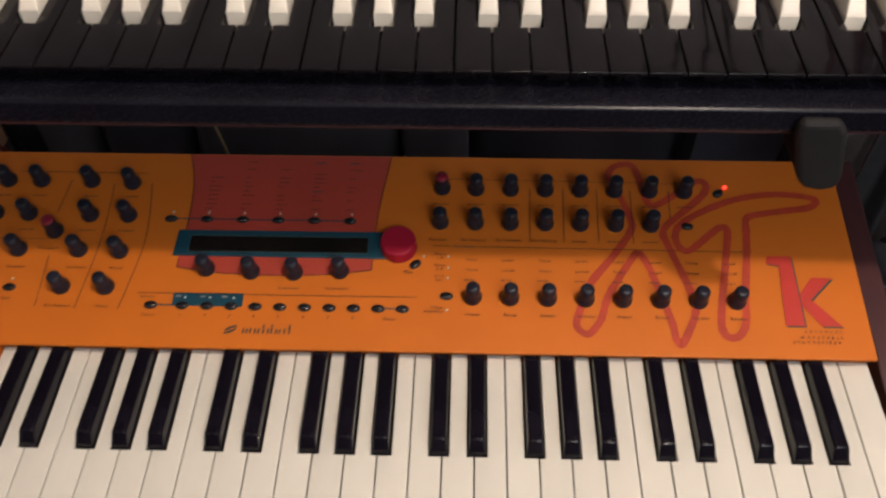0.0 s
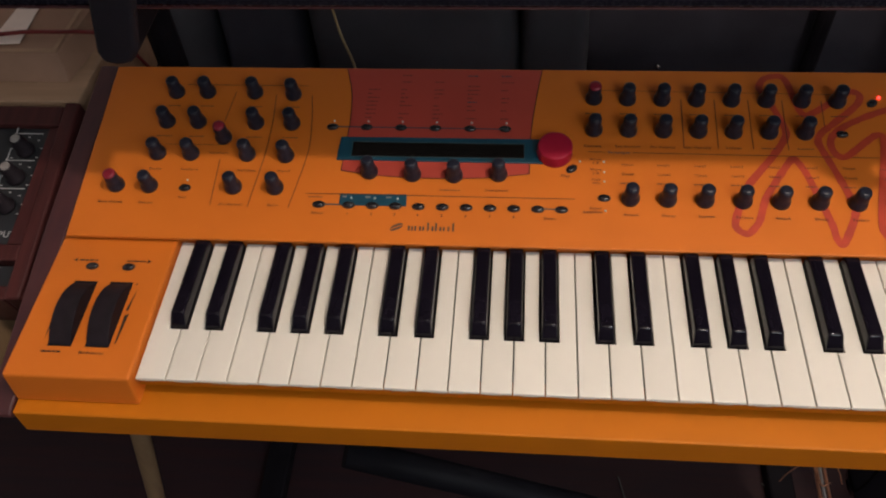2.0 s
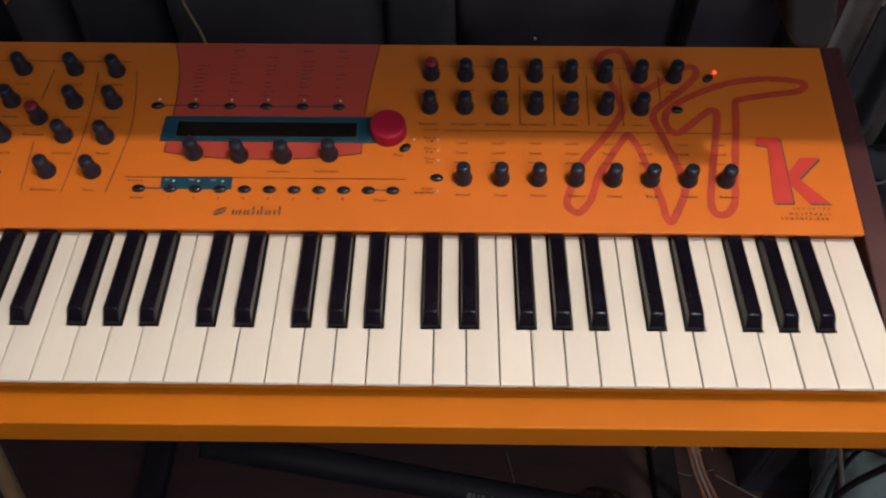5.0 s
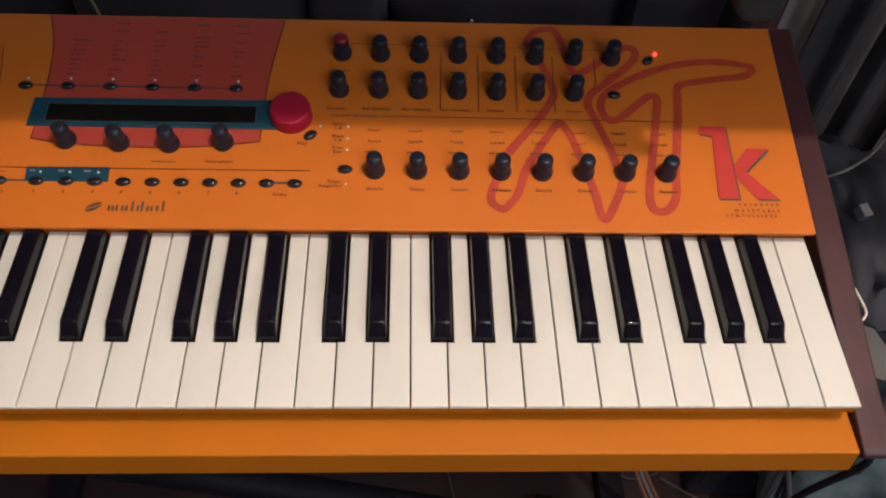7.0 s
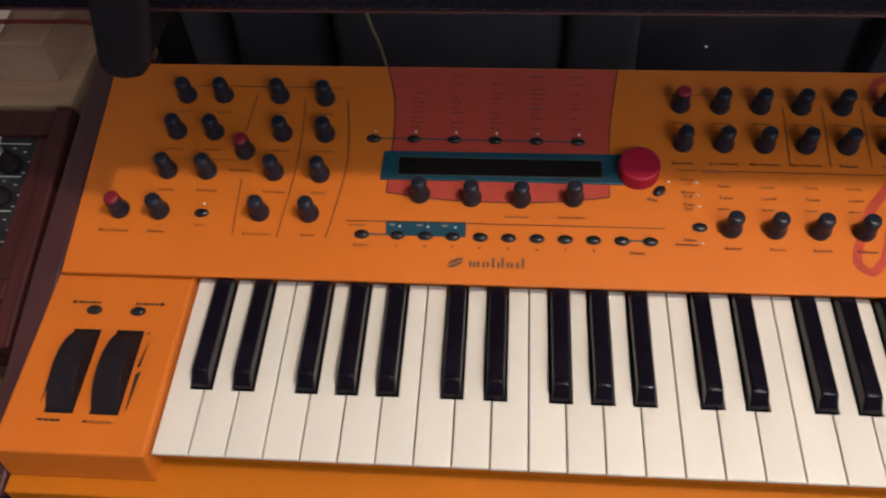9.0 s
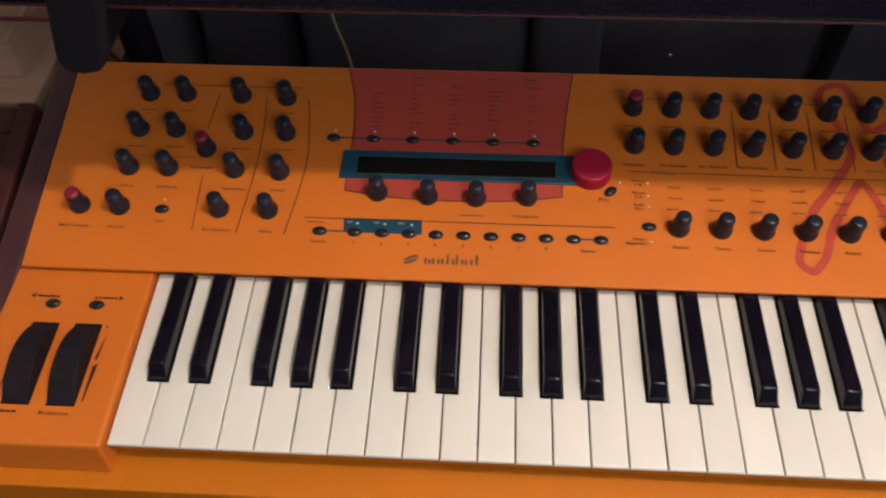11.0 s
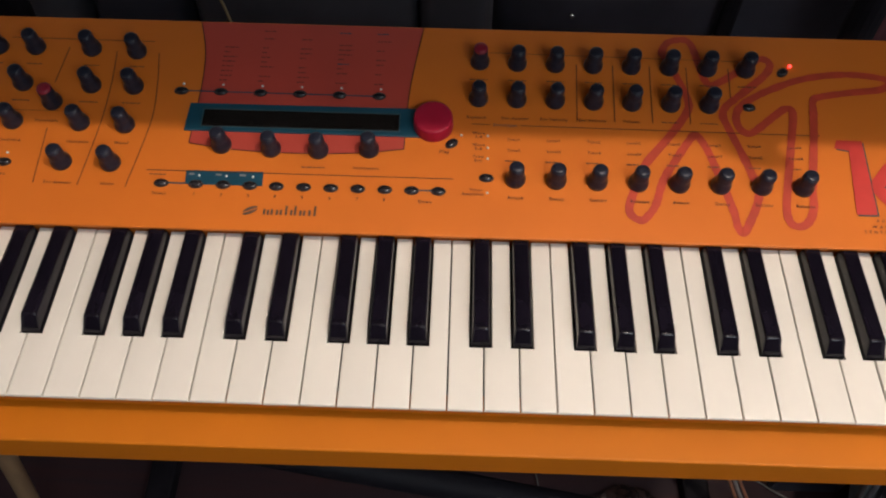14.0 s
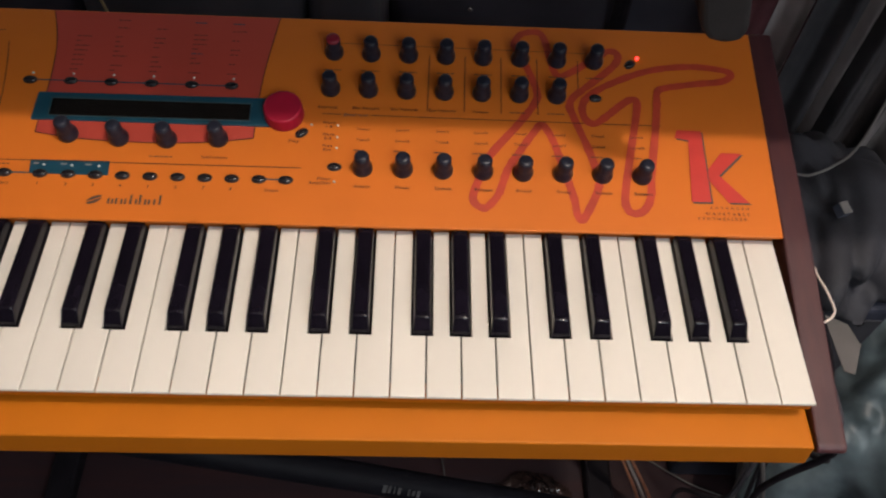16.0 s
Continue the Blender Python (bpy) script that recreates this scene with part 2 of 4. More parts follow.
def ribbon(points, width, closed=False, lift=0.0002, uneven=0.0):
    """A flat printed stroke in the xy plane."""
    bm = bmesh.new()
    n = len(points)
    left, right = [], []
    for i, p in enumerate(points):
        a = points[(i - 1) % n] if closed or i else p
        b = points[(i + 1) % n] if closed or i < n - 1 else p
        way = (Vector(b) - Vector(a)).normalized()
        side = Vector((-way[1], way[0])) * width / 2 * (1 + uneven * noise.noise(Vector((p[0] * 260, p[1] * 260, 0))))
        left.append(bm.verts.new((p[0] + side[0], p[1] + side[1], lift)))
        right.append(bm.verts.new((p[0] - side[0], p[1] - side[1], lift)))
    for i in range(n if closed else n - 1):
        j = (i + 1) % n
        bm.faces.new((right[i], right[j], left[j], left[i]))
    return bm


def flat(outline, lift=0.0002):
    bm = bmesh.new()
    bm.faces.new([bm.verts.new((x, y, lift)) for x, y in outline])
    return bm


# ---- the room ----
room = (-1.6, 2.2, -2.4, 1.5, 2.5)
X0, X1, Y0, Y1, H = room
# Walls and ceiling are unseen additions, pale ones so that light bounces back in.
for name, dims in (("floor", (X0 - .1, X1 + .1, Y0 - .1, Y1 + .1, -0.1, 0)), ("ceiling", (X0 - .1, X1 + .1, Y0 - .1, Y1 + .1, H, H + .1)),
                   ("wall_north", (X0, X1, Y1, Y1 + .1, 0, H)), ("wall_south", (X0, X1, Y0 - .1, Y0, 0, H)),
                   ("wall_west", (X0 - .1, X0, Y0 - .1, Y1 + .1, 0, H)), ("wall_east", (X1, X1 + .1, Y0 - .1, Y1 + .1, 0, H))):
    ob = part(name, box(*dims), FLOORMAT if name == "floor" else DARKWALL if name == "wall_south" else WALLMAT)
    tagged(ob, {"floor": "dark red-brown worn floorboards", "ceiling": "unseen pale ceiling that bounces light", "wall_south": "unseen wall darkened for the key reflections"}.get(name, "unseen pale wall that bounces light"), name.split("_")[0], kind="structure")

# ---- the orange synthesizer ----
WIDTH = 0.0235          # one white key
KEYTOP = 0.800
SLOPE = math.atan(0.15)
PANEL = Matrix.Translation((0, 0.128, 0.813)) @ Matrix.Rotation(SLOPE, 4, "X")


def V(y):
    """Distance up the sloping panel of a point at depth y."""
    return (y - 0.128) / math.cos(SLOPE)


def on_panel(x, y, lift=0.0):
    return PANEL @ Matrix.Translation((x, V(y), lift))


def sheet(points):
    return [(x, V(y)) for x, y in points]


synth = thing("synthesizer", (0.294, 0.15, 0.742), "bright orange synthesizer with dark knobs and plum wooden end cheeks", "synthesizer")

# Tray with its projecting front rail
tray = [(-0.0208, 0.7468), (-0.0200, 0.7742), (0.312, 0.7742), (0.312, 0.7450), (-0.0150, 0.7450)]
shell = prism(tray, (-0.1005, 0.6857), 0.0, "x")
for v in shell.verts:
    if v.co.x > 0.6 and v.co.y < 0 and v.co.z < 0.77:
        v.co.x += 0.0045        # the rail flares out below the cheek
part("base_tray", bevelled(shell, 0.0016, 3), AMBER, synth, "amber-orange base tray with a projecting front rail")
part("rear_body", prism([(0.134, 0.7743), (0.134, 0.8085), (0.311, 0.8352), (0.311, 0.7743)], (-0.094, 0.682), 0.0, "x"), ORANGE, synth)
# The last piece is a dark fill: shade below and between the keys.
part("key_shade_fill", prism([(0.0125, 0.7743), (0.0125, 0.7800), (0.0135, 0.7860), (0.133, 0.7860), (0.133, 0.7743)], (0.0, 0.682), 0.0, "x"), DARK, synth, "dark fill standing for the shade under the keys")

# Strips added to stop slits of light falling through the key gaps.
part("gap_light_block", box(0.0, 0.682, 0.0140, 0.131, 0.7862, 0.7916), DARK, synth, "black strip added to block light between keys")
part("front_light_block", box(0.0, 0.682, 0.0027, 0.0138, 0.7862, 0.7916), AMBER, synth, "amber strip added to block light under key fronts")

# Wooden ends
cheek = [(0.0, 0.742), (-0.0215, 0.768), (-0.0225, 0.7725), (-0.0190, 0.7755), (0.02, 0.782), (0.13, 0.805), (0.318, 0.8365), (0.322, 0.832), (0.322, 0.742)]
for x in (-0.1215, 0.6875):
    part("end_cheek", prism(cheek, (x, x + 0.0205), 0.0018, "x"), CHEEK, synth, "plum-stained wooden end cheek")

# Top panel with its rounded lip
panel = [(-0.0955, V(0.1257)), (0.6835, V(0.1257)), (0.6865, V(0.3125)), (-0.1005, V(0.3125))]
part("top_panel", prism(panel, (-0.0034, 0.0), 0.0011, segments=3), ORANGE, synth, m=PANEL)

# Block with the pitch and modulation wheels
block = prism([(-0.0090, 0.7743), (-0.0050, 0.806), (0.1215, 0.806), (0.1335, 0.806), (0.1335, 0.7743)], (-0.1005, -0.0010), 0.0022, "x")
wheel_block = part("wheel_block", block, ORANGE, synth)


def wheel_profile():
    r, n = 0.0420, 24
    half = math.asin(0.0295 / r)
    arc = [(0.0525 + r * math.sin(a), 0.8182 - r + r * math.cos(a)) for a in [half - 2 * half * k / n for k in range(n + 1)]]
    return [(0.023, 0.802), (0.082, 0.802)] + arc


for x in (-0.0785, -0.0485):
    # No opening is cut; a raised dark plate gives the slot its shade.
    slot = part("slot_shade_plate", box(x + 0.0045, x + 0.0235, 0.0215, 0.0835, 0.8045, 0.8064), DARK, synth, "dark plate standing for the shaded wheel slot")
    w = part("wheel", prism(wheel_profile(), (x + 0.0050, x + 0.0229), 0.0008, "x"), WHEEL, synth, "black ribbed rubber performance wheel")


# Keys
def white_outline(cut_left, cut_right, deep=0.132):
    g, b = 0.00045, 0.0452
    left, right = g + cut_left, WIDTH - g - cut_right
    pts = [(g, 0.0), (WIDTH - g, 0.0)]
    pts += [(WIDTH - g, b), (right, b)] if cut_right else []
    pts += [(right, deep), (left, deep)]
    pts += [(left, b), (g, b)] if cut_left else []
    return pts


SHIFT = {1: -0.0022, 2: 0.0022, 4: -0.0030, 5: 0.0, 6: 0.0030}   # black keys about the joints between whites
HALF = 0.0071
white_meshes = {}


def white_mesh(i, count):
    tone = i % 7
    lo = HALF + SHIFT[tone] if tone in SHIFT and i > 0 else 0.0
    hi = HALF - SHIFT[tone + 1] if tone + 1 in SHIFT and i < count - 1 else 0.0
    key = (round(lo, 5), round(hi, 5))
    if key not in white_meshes:
        bm = prism(white_outline(lo, hi), (-0.0026, 0.0))
        top = [e for e in bm.edges if all(v.co.z > -0.001 for v in e.verts)]
        bmesh.ops.bevel(bm, geom=top, offset=0.0009, segments=4, affect="EDGES", profile=0.5)
        inner = box(0.0005 + lo, WIDTH - 0.0005 - hi, 0.0025, 0.131, -0.0080, -0.00255)
        extra = bpy.data.meshes.new("core")
        inner.to_mesh(extra)
        inner.free()
        bm.from_mesh(extra)
        bpy.data.meshes.remove(extra)
        white_meshes[key] = mesh_of(bm, "white_key", smooth=True)
        white_meshes[key].set_sharp_from_angle(angle=radians(40))
    return white_meshes[key]


def black_mesh(low=0.009, high=0.0112, length=0.0835):
    """Tapered sharp with a crowned top and a sloping nose, lofted from the front edge to the back."""
    rise, fall, edge, turn = radians(52), radians(-1.6), 0.0079, 0.0024      # nose slope, top slope, where they meet, rounding
    tangent = turn * math.tan((rise - fall) / 2)
    cy, cz = edge + tangent * math.cos(fall) + turn * math.sin(fall), high + tangent * math.sin(fall) - turn * math.cos(fall)
    arc = [(cy - turn * math.sin(a), cz + turn * math.cos(a)) for a in [rise + (fall - rise) * k / 7 for k in range(8)]]
    stations = [(edge - (high - z) / math.tan(rise), z) for z in (0.0016, 0.0050, 0.0080)] + arc + [(0.030, high - 0.0006), (length, low)]
    bm = bmesh.new()
    rings = []
    for y, z in stations:
        half = 0.0063 - 0.085 * (z - 0.0012)
        r = min(0.0019, (z - 0.0012) * 0.4)
        right = [(0.0064, -0.012), (0.0063, 0.0012)]
        right += [(half - r + r * math.cos(a), z - 0.00016 - r + r * math.sin(a)) for a in (0.0, 0.4, 0.8, 1.2, 1.45)]
        right += [(half * 0.55, z - 0.00008), (half * 0.3, z - 0.00002)]
        outline = right + [(0.0, z)] + [(-a, b) for a, b in reversed(right)]
        bow = 0.0002 * max(0.0, 1 - max(0.0, y - 0.010) / 0.010)
        rings.append([bm.verts.new((a, y + (bow * (a / half) ** 2 if b > 0.0012 else 0.0), b)) for a, b in outline])
    for a, b in zip(rings, rings[1:]):
        for k in range(len(a) - 1):
            bm.faces.new((a[k], a[k + 1], b[k + 1], b[k]))
        bm.faces.new((a[-1], a[0], b[0], b[-1]))
    bm.faces.new(rings[0])
    bm.faces.new(rings[-1][::-1])
    me = mesh_of(bm, "black_key", smooth=True)
    me.set_sharp_from_angle(angle=radians(50))
    return me


rng = random.Random(4)
for i in range(29):
    part("white_key", white_mesh(i, 29), IVORY, synth, m=Matrix.Translation((i * WIDTH, 0, KEYTOP + rng.uniform(-0.0003, 0.0003))))
sharp = black_mesh()
for i in range(1, 28):
    if i % 7 in SHIFT:
        part("black_key", sharp, EBONY, synth, m=Matrix.Translation((i * WIDTH + SHIFT[i % 7], 0.0455, KEYTOP)))

# Printed areas of the panel
left_edge = smooth_line([(0.1215, 0.3112), (0.1290, 0.283), (0.1315, 0.2535), (0.1310, 0.226), (0.1302, 0.1965)], 5)
right_edge = smooth_line([(0.2910, 0.1965), (0.2915, 0.228), (0.2932, 0.254), (0.2968, 0.283), (0.3011, 0.3112)], 5)
foot_edge = smooth_line([(0.1302, 0.1965), (0.165, 0.1918), (0.2097, 0.1902), (0.255, 0.1918), (0.2910, 0.1965)], 5)
area = [tuple(p[:2]) for p in [v.to_3d() for v in left_edge]] + [tuple(p[:2]) for p in foot_edge[1:]] + [tuple(p[:2]) for p in right_edge[1:]]
part("printed_red_area", flat(sheet(area), 0.0003), REDINK, synth, "matt red printed field round the display", m=PANEL)
for side in (left_edge, right_edge, foot_edge):
    part("printed_line", ribbon(sheet([tuple(p[:2]) for p in side]), 0.0007, lift=0.0006), INK, synth, m=PANEL)


def stroke(points, width=0.00065, mat=None, curve=False):
    pts = [tuple(p[:2]) for p in smooth_line(points, 6)] if curve else points
    part("printed_line", ribbon(sheet(pts), width, lift=0.0004), mat or INK, synth, m=PANEL)


# The big red outline drawn over the knobs
cross = [(0.4908, 0.294), (0.4965, 0.3038), (0.5094, 0.3066), (0.5150, 0.300), (0.5187, 0.2822), (0.5235, 0.2645), (0.5332, 0.2661), (0.5542, 0.2808),
         (0.5670, 0.2895), (0.5745, 0.2860), (0.5699, 0.2747), (0.5467, 0.2534), (0.5365, 0.2445), (0.5323, 0.2359), (0.5345, 0.2258), (0.5444, 0.1957),
         (0.5505, 0.1720), (0.5497, 0.1630), (0.5451, 0.1516), (0.5365, 0.1362), (0.5324, 0.1394), (0.5305, 0.1540), (0.5235, 0.1813), (0.5175, 0.2030),
         (0.5104, 0.2166), (0.5050, 0.2125), (0.4896, 0.1890), (0.4820, 0.1760), (0.4755, 0.1569), (0.4705, 0.1488), (0.4645, 0.1432), (0.4580, 0.1460),
         (0.4557, 0.1530), (0.4611, 0.1690), (0.4688, 0.1878), (0.4910, 0.2162), (0.5050, 0.2370), (0.5069, 0.2484), (0.5000, 0.2706), (0.4925, 0.2880)]
tee = [(0.5437, 0.2236), (0.5496, 0.2192), (0.5561, 0.2225), (0.5759, 0.2396), (0.5830, 0.2430), (0.5858, 0.2375), (0.5801, 0.2097), (0.5732, 0.1779),
       (0.5690, 0.1555), (0.5700, 0.1452), (0.5758, 0.1418), (0.5829, 0.1454), (0.5885, 0.1565), (0.5910, 0.1760), (0.5990, 0.2213), (0.6018, 0.2410),
       (0.6030, 0.2505), (0.6090, 0.2548), (0.6354, 0.2599), (0.6560, 0.2630), (0.6650, 0.2690), (0.6600, 0.2740), (0.6327, 0.2767), (0.6005, 0.2718),
       (0.5705, 0.2596), (0.5485, 0.2455), (0.5421, 0.2340)]
for name, pts in (("printed_outline", cross), ("printed_outline", tee)):
    line = [tuple(p[:2]) for p in smooth_line(sheet(pts), 6, closed=True)]
    part(name, ribbon(line, 0.0060, closed=True, lift=0.0003 if pts is cross else 0.0005, uneven=0.22), SCRIBBLE, synth, "thick dark-red brushed outline", m=PANEL)

# The red letter-like emblem with its slate shadow
stem = [(0.612, 0.2085), (0.6145, 0.2155), (0.6335, 0.2155), (0.6335, 0.210), (0.6335, 0.153), (0.6185, 0.153), (0.6225, 0.2065)]
arms = [(0.6345, 0.181), (0.6465, 0.196), (0.6625, 0.196), (0.6425, 0.176), (0.6625, 0.153), (0.6465, 0.153), (0.6340, 0.1715)]
for pts in (stem, arms):
    part("printed_emblem", flat(sheet(pts), 0.0007), KRED, synth, "flat red emblem", m=PANEL)
    part("printed_emblem_shadow", flat(sheet([(x + 0.0012, y - 0.0012) for x, y in pts]), 0.0004), SHADE, synth, "slate shadow of the emblem", m=PANEL)

# Fine lines
stroke([(0.1032, 0.1725), (0.3285, 0.1724)])
stroke([(0.021, 0.282), (0.0172, 0.248)])
stroke([(0.0213, 0.206), (0.0223, 0.1587)])
stroke([(0.0593, 0.279), (0.0612, 0.250), (0.0606, 0.2123), (0.0548, 0.1574)], curve=True)
stroke([(0.0926, 0.279), (0.0968, 0.250), (0.0984, 0.2143), (0.0901, 0.1577)], curve=True)
stroke([(-0.027, 0.2905), (0.0873, 0.290)], 0.0006)
stroke([(-0.031, 0.2215), (0.0264, 0.2217)], 0.0004)
stroke([(0.3407, 0.2208), (0.3550, 0.2206)])
stroke([(0.3780, 0.2205), (0.6031, 0.2190)])
stroke([(0.3394, 0.2885), (0.5599, 0.2862)], 0.0004)
for x in (0.4223, 0.4508, 0.4795, 0.5082, 0.5412):
    stroke([(x, 0.279), (x - 0.0012, 0.226 if x < 0.53 else 0.2516)])
stroke([(0.1164, 0.2437), (0.2694, 0.2434)], 0.0012, TEAL)
stroke([(0.1156, 0.1621), (0.141, 0.162)], 0.0012, TEAL)
stroke([(0.2985, 0.162), (0.318, 0.162)], 0.0012, TEAL)
part("printed_teal_area", flat(sheet([(0.1330, 0.1615), (0.1898, 0.1615), (0.1892, 0.1735), (0.1324, 0.1732)]), 0.0003), TEAL, synth, "teal printed field", m=PANEL)

# Display
bezel_shape = [(0.1246, 0.2074), (0.3050, 0.2070), (0.3050, 0.2325), (0.1258, 0.2320)]
bezel = part("display_bezel", prism(sheet(bezel_shape), (-0.002, 0.0016), 0.0006), TEAL, synth, "teal display bezel", m=PANEL)
part("display_window", prism(sheet([(0.1376, 0.2114), (0.2862, 0.2118), (0.2862, 0.2262), (0.1376, 0.2262)]), (0.0010, 0.0019), 0.0002), SCREEN, bezel, "unlit black display window", m=PANEL)
for x0, x1, y0, y1 in ((0.1368, 0.2870, 0.2264, 0.2270), (0.1368, 0.2870, 0.2106, 0.2111), (0.1368, 0.1373, 0.2111, 0.2264), (0.2865, 0.2870, 0.2111, 0.2264)):
    part("display_rim", prism(sheet([(x0, y0), (x1, y0), (x1, y1), (x0, y1)]), (0.0012, 0.0021)), RIM, bezel, "thin grey rim round the window", m=PANEL)
dial = turned([(0.0150, 0.0), (0.0152, 0.0012), (0.0150, 0.0022), (0.0147, 0.0102), (0.0143, 0.0114), (0.0134, 0.0119), (0.0120, 0.0119), (0.0070, 0.0117), (0.0030, 0.0116)], 40)
part("value_dial", dial, DIAL, synth, "large crimson data dial", m=on_panel(0.3122, 0.2185, 0.0), smooth=True)

# Knobs
knob_mesh = mesh_of(turned([(0.0072, 0.0), (0.0075, 0.0012), (0.0075, 0.0032), (0.0071, 0.0052), (0.0062, 0.0074), (0.0057, 0.0095), (0.0056, 0.0170), (0.0052, 0.0180)], 24), "knob", smooth=True)
cap_mesh = mesh_of(turned([(0.0050, 0.0), (0.0048, 0.0008), (0.0040, 0.0013), (0.0020, 0.0015)], 20), "knob_cap", smooth=True)
red_cap_mesh = cap_mesh.copy()
tall_red_mesh = mesh_of(turned([(0.00545, -0.0030), (0.0055, 0.0), (0.0051, 0.0010), (0.0040, 0.0016), (0.0020, 0.0018)], 20), "knob_cap", smooth=True)
KNOBS = [(-0.0344, 0.280), (-0.005, 0.2805), (0.0395, 0.2805), (0.0757, 0.279), (-0.0354, 0.2457), (-0.0064, 0.2458), (0.0467, 0.2455), (0.0797, 0.2455),
         (-0.0356, 0.2107), (-0.0054, 0.2108), (0.0453, 0.2110), (0.0798, 0.2102), (-0.0346, 0.1762), (0.0396, 0.1766), (0.0759, 0.1768),
         (0.1552, 0.1950), (0.1925, 0.1930), (0.2279, 0.1928), (0.2654, 0.1948)]
KNOBS += [(0.3759 + 0.0297 * k, 0.2775) for k in range(7)]
KNOBS += [(0.3459 + 0.0294 * k, 0.2432) for k in range(7)]
KNOBS += [(0.3738 + 0.0299 * k, 0.1731) for k in range(8)]
RED_KNOBS = [(0.0204, 0.2290), (-0.0644, 0.1763), (0.3466, 0.2780)]
for x, y in KNOBS + RED_KNOBS:
    k = part("knob", knob_mesh, KNOB, synth, m=on_panel(x, y))
    red = (x, y) in RED_KNOBS
    part("knob_cap", tall_red_mesh if red else cap_mesh, REDCAP if red else KNOB, k, "red knob cap" if red else "", m=on_panel(x, y, 0.0180))

# Oval push buttons and their lamps
bm = turned([(0.0030, 0.0), (0.0031, 0.0008), (0.0027, 0.0017), (0.0017, 0.0021)], 18)
for v in bm.verts:
    v.co.x *= 1.55
button_mesh = mesh_of(bm, "button", smooth=True)
bm = turned([(0.0038, 0.0), (0.0037, 0.0003), (0.0033, 0.0004)], 18)
for v in bm.verts:
    v.co.x *= 1.48
ring_mesh = mesh_of(bm, "button_ring", smooth=False)
led_mesh = mesh_of(turned([(0.0010, 0.0), (0.0010, 0.0004), (0.00087, 0.0009), (0.0006, 0.0012), (0.0003, 0.00135), (0.0001, 0.0014)], 10), "led", smooth=True)

lit_mesh = mesh_of(turned([(0.0014, 0.0), (0.0014, 0.0012), (0.0008, 0.0020)], 12), "led", smooth=True)


def button(x, y, turn=0.0, led=None, lit=False):
    m = on_panel(x, y) @ Matrix.Rotation(radians(turn), 4, "Z")
    b = part("button", button_mesh, BUTTON, synth, m=m)
    part("button_ring", ring_mesh, INK, b, m=m)
    if led:
        mesh = lit_mesh if lit else led_mesh
        part("led", mesh, REDGLOW if lit else CLEAR, synth, "glowing red indicator" if lit else "", m=on_panel(*led))


for k in range(6):
    button(0.1164 + 0.0306 * k, 0.2436, led=(0.1174 + 0.0306 * k, 0.2500))
for k, x in enumerate((0.1156, 0.141, 0.161, 0.1805, 0.1999, 0.2198, 0.2396, 0.2593, 0.2789, 0.2985, 0.318)):
    button(x, 0.1619, led=(x + 0.0015, 0.1690) if k in (1, 2, 3) else None)
button(0.3265, 0.2029, 40, (0.3335, 0.2105))
button(0.3527, 0.1742)
button(0.5529, 0.2433)
button(0.5836, 0.2772, 42, (0.5900, 0.2832), True)
button(-0.0035, 0.1757, led=(-0.0028, 0.1835))
for y in (0.2105, 0.2000, 0.1905, 0.1617):
    part("led", led_mesh, CLEAR, synth, m=on_panel(0.3535, y))
for x in (-0.065, -0.034):
    m = Matrix.Translation((x, 0.099, 0.8061))
    b = part("button", button_mesh, BUTTON, wheel_block, m=m)
    part("button_ring", ring_mesh, INK, b, m=m)


# Lettering
def letters(text, size, space=1.0):
    cu = bpy.data.curves.new("legend", "FONT")
    cu.body, cu.size, cu.align_x, cu.resolution_u, cu.space_character = text, size, "CENTER", 2, space
    cu.offset = size * 0.016
    ob = bpy.data.objects.new("legend", cu)
    me = bpy.data.meshes.new_from_object(ob)
    bpy.data.objects.remove(ob)
    return me


def legend(text, x, y, size=0.0035, mat=None, space=1.25):
    part("legend", letters(text, size, space), mat or TEXTINK, synth, m=on_panel(x, y - 0.0014, 0.0006))


def bar(x, y, wide, tall=0.0010, mat=None, parent=None, m=None):
    """Writing that cannot be read: short bars."""
    bm = bmesh.new()
    at, r = -wide / 2, random.Random(int(x * 9000) + int(y * 7000))
    while at < wide / 2 - 0.0005:
        step = min(r.uniform(0.0018, 0.0048), wide / 2 - at)
        vs = [bm.verts.new(p) for p in ((at, -tall / 2, 0), (at + step, -tall / 2, 0), (at + step, tall / 2, 0), (at, tall / 2, 0))]
        bm.faces.new(vs)
        at += step + 0.0007
    part("legend", bm, mat or GREYINK, parent or synth, m=(m or on_panel(x, y, 0.0005)))


for k, name in enumerate(("Attack", "Decay", "Sustain", "Release", "Attack", "Decay", "Sustain", "Release")):
    legend(name, 0.3738 + 0.0299 * k, 0.1585)
for k in range(8):
    x = 0.3738 + 0.0299 * k
    legend(("Time" if k % 2 == 0 else "Level") + str(k // 2 + 1), x - 0.001, 0.2080, 0.0032)
    legend(("Time" if k % 2 == 0 else "Level") + str(k // 2 + 5), x - 0.001, 0.1985, 0.0032)
    bar(x - 0.003, 0.1890, 0.009)
for k, name in enumerate(("Keytrack", "Env Amount", "Env Velocity", "Env Velocity", "Volume")):
    legend(name, 0.3445 + 0.0294 * k, 0.2270, 0.0036, space=1.15)
for k in (5, 6):
    bar(0.3445 + 0.0294 * k, 0.2270, 0.013)
for k in range(8):
    bar(0.3459 + 0.0297 * k, 0.2620, 0.014)
legend("Envelopes", 0.3665, 0.2206, 0.0036, TEAL)
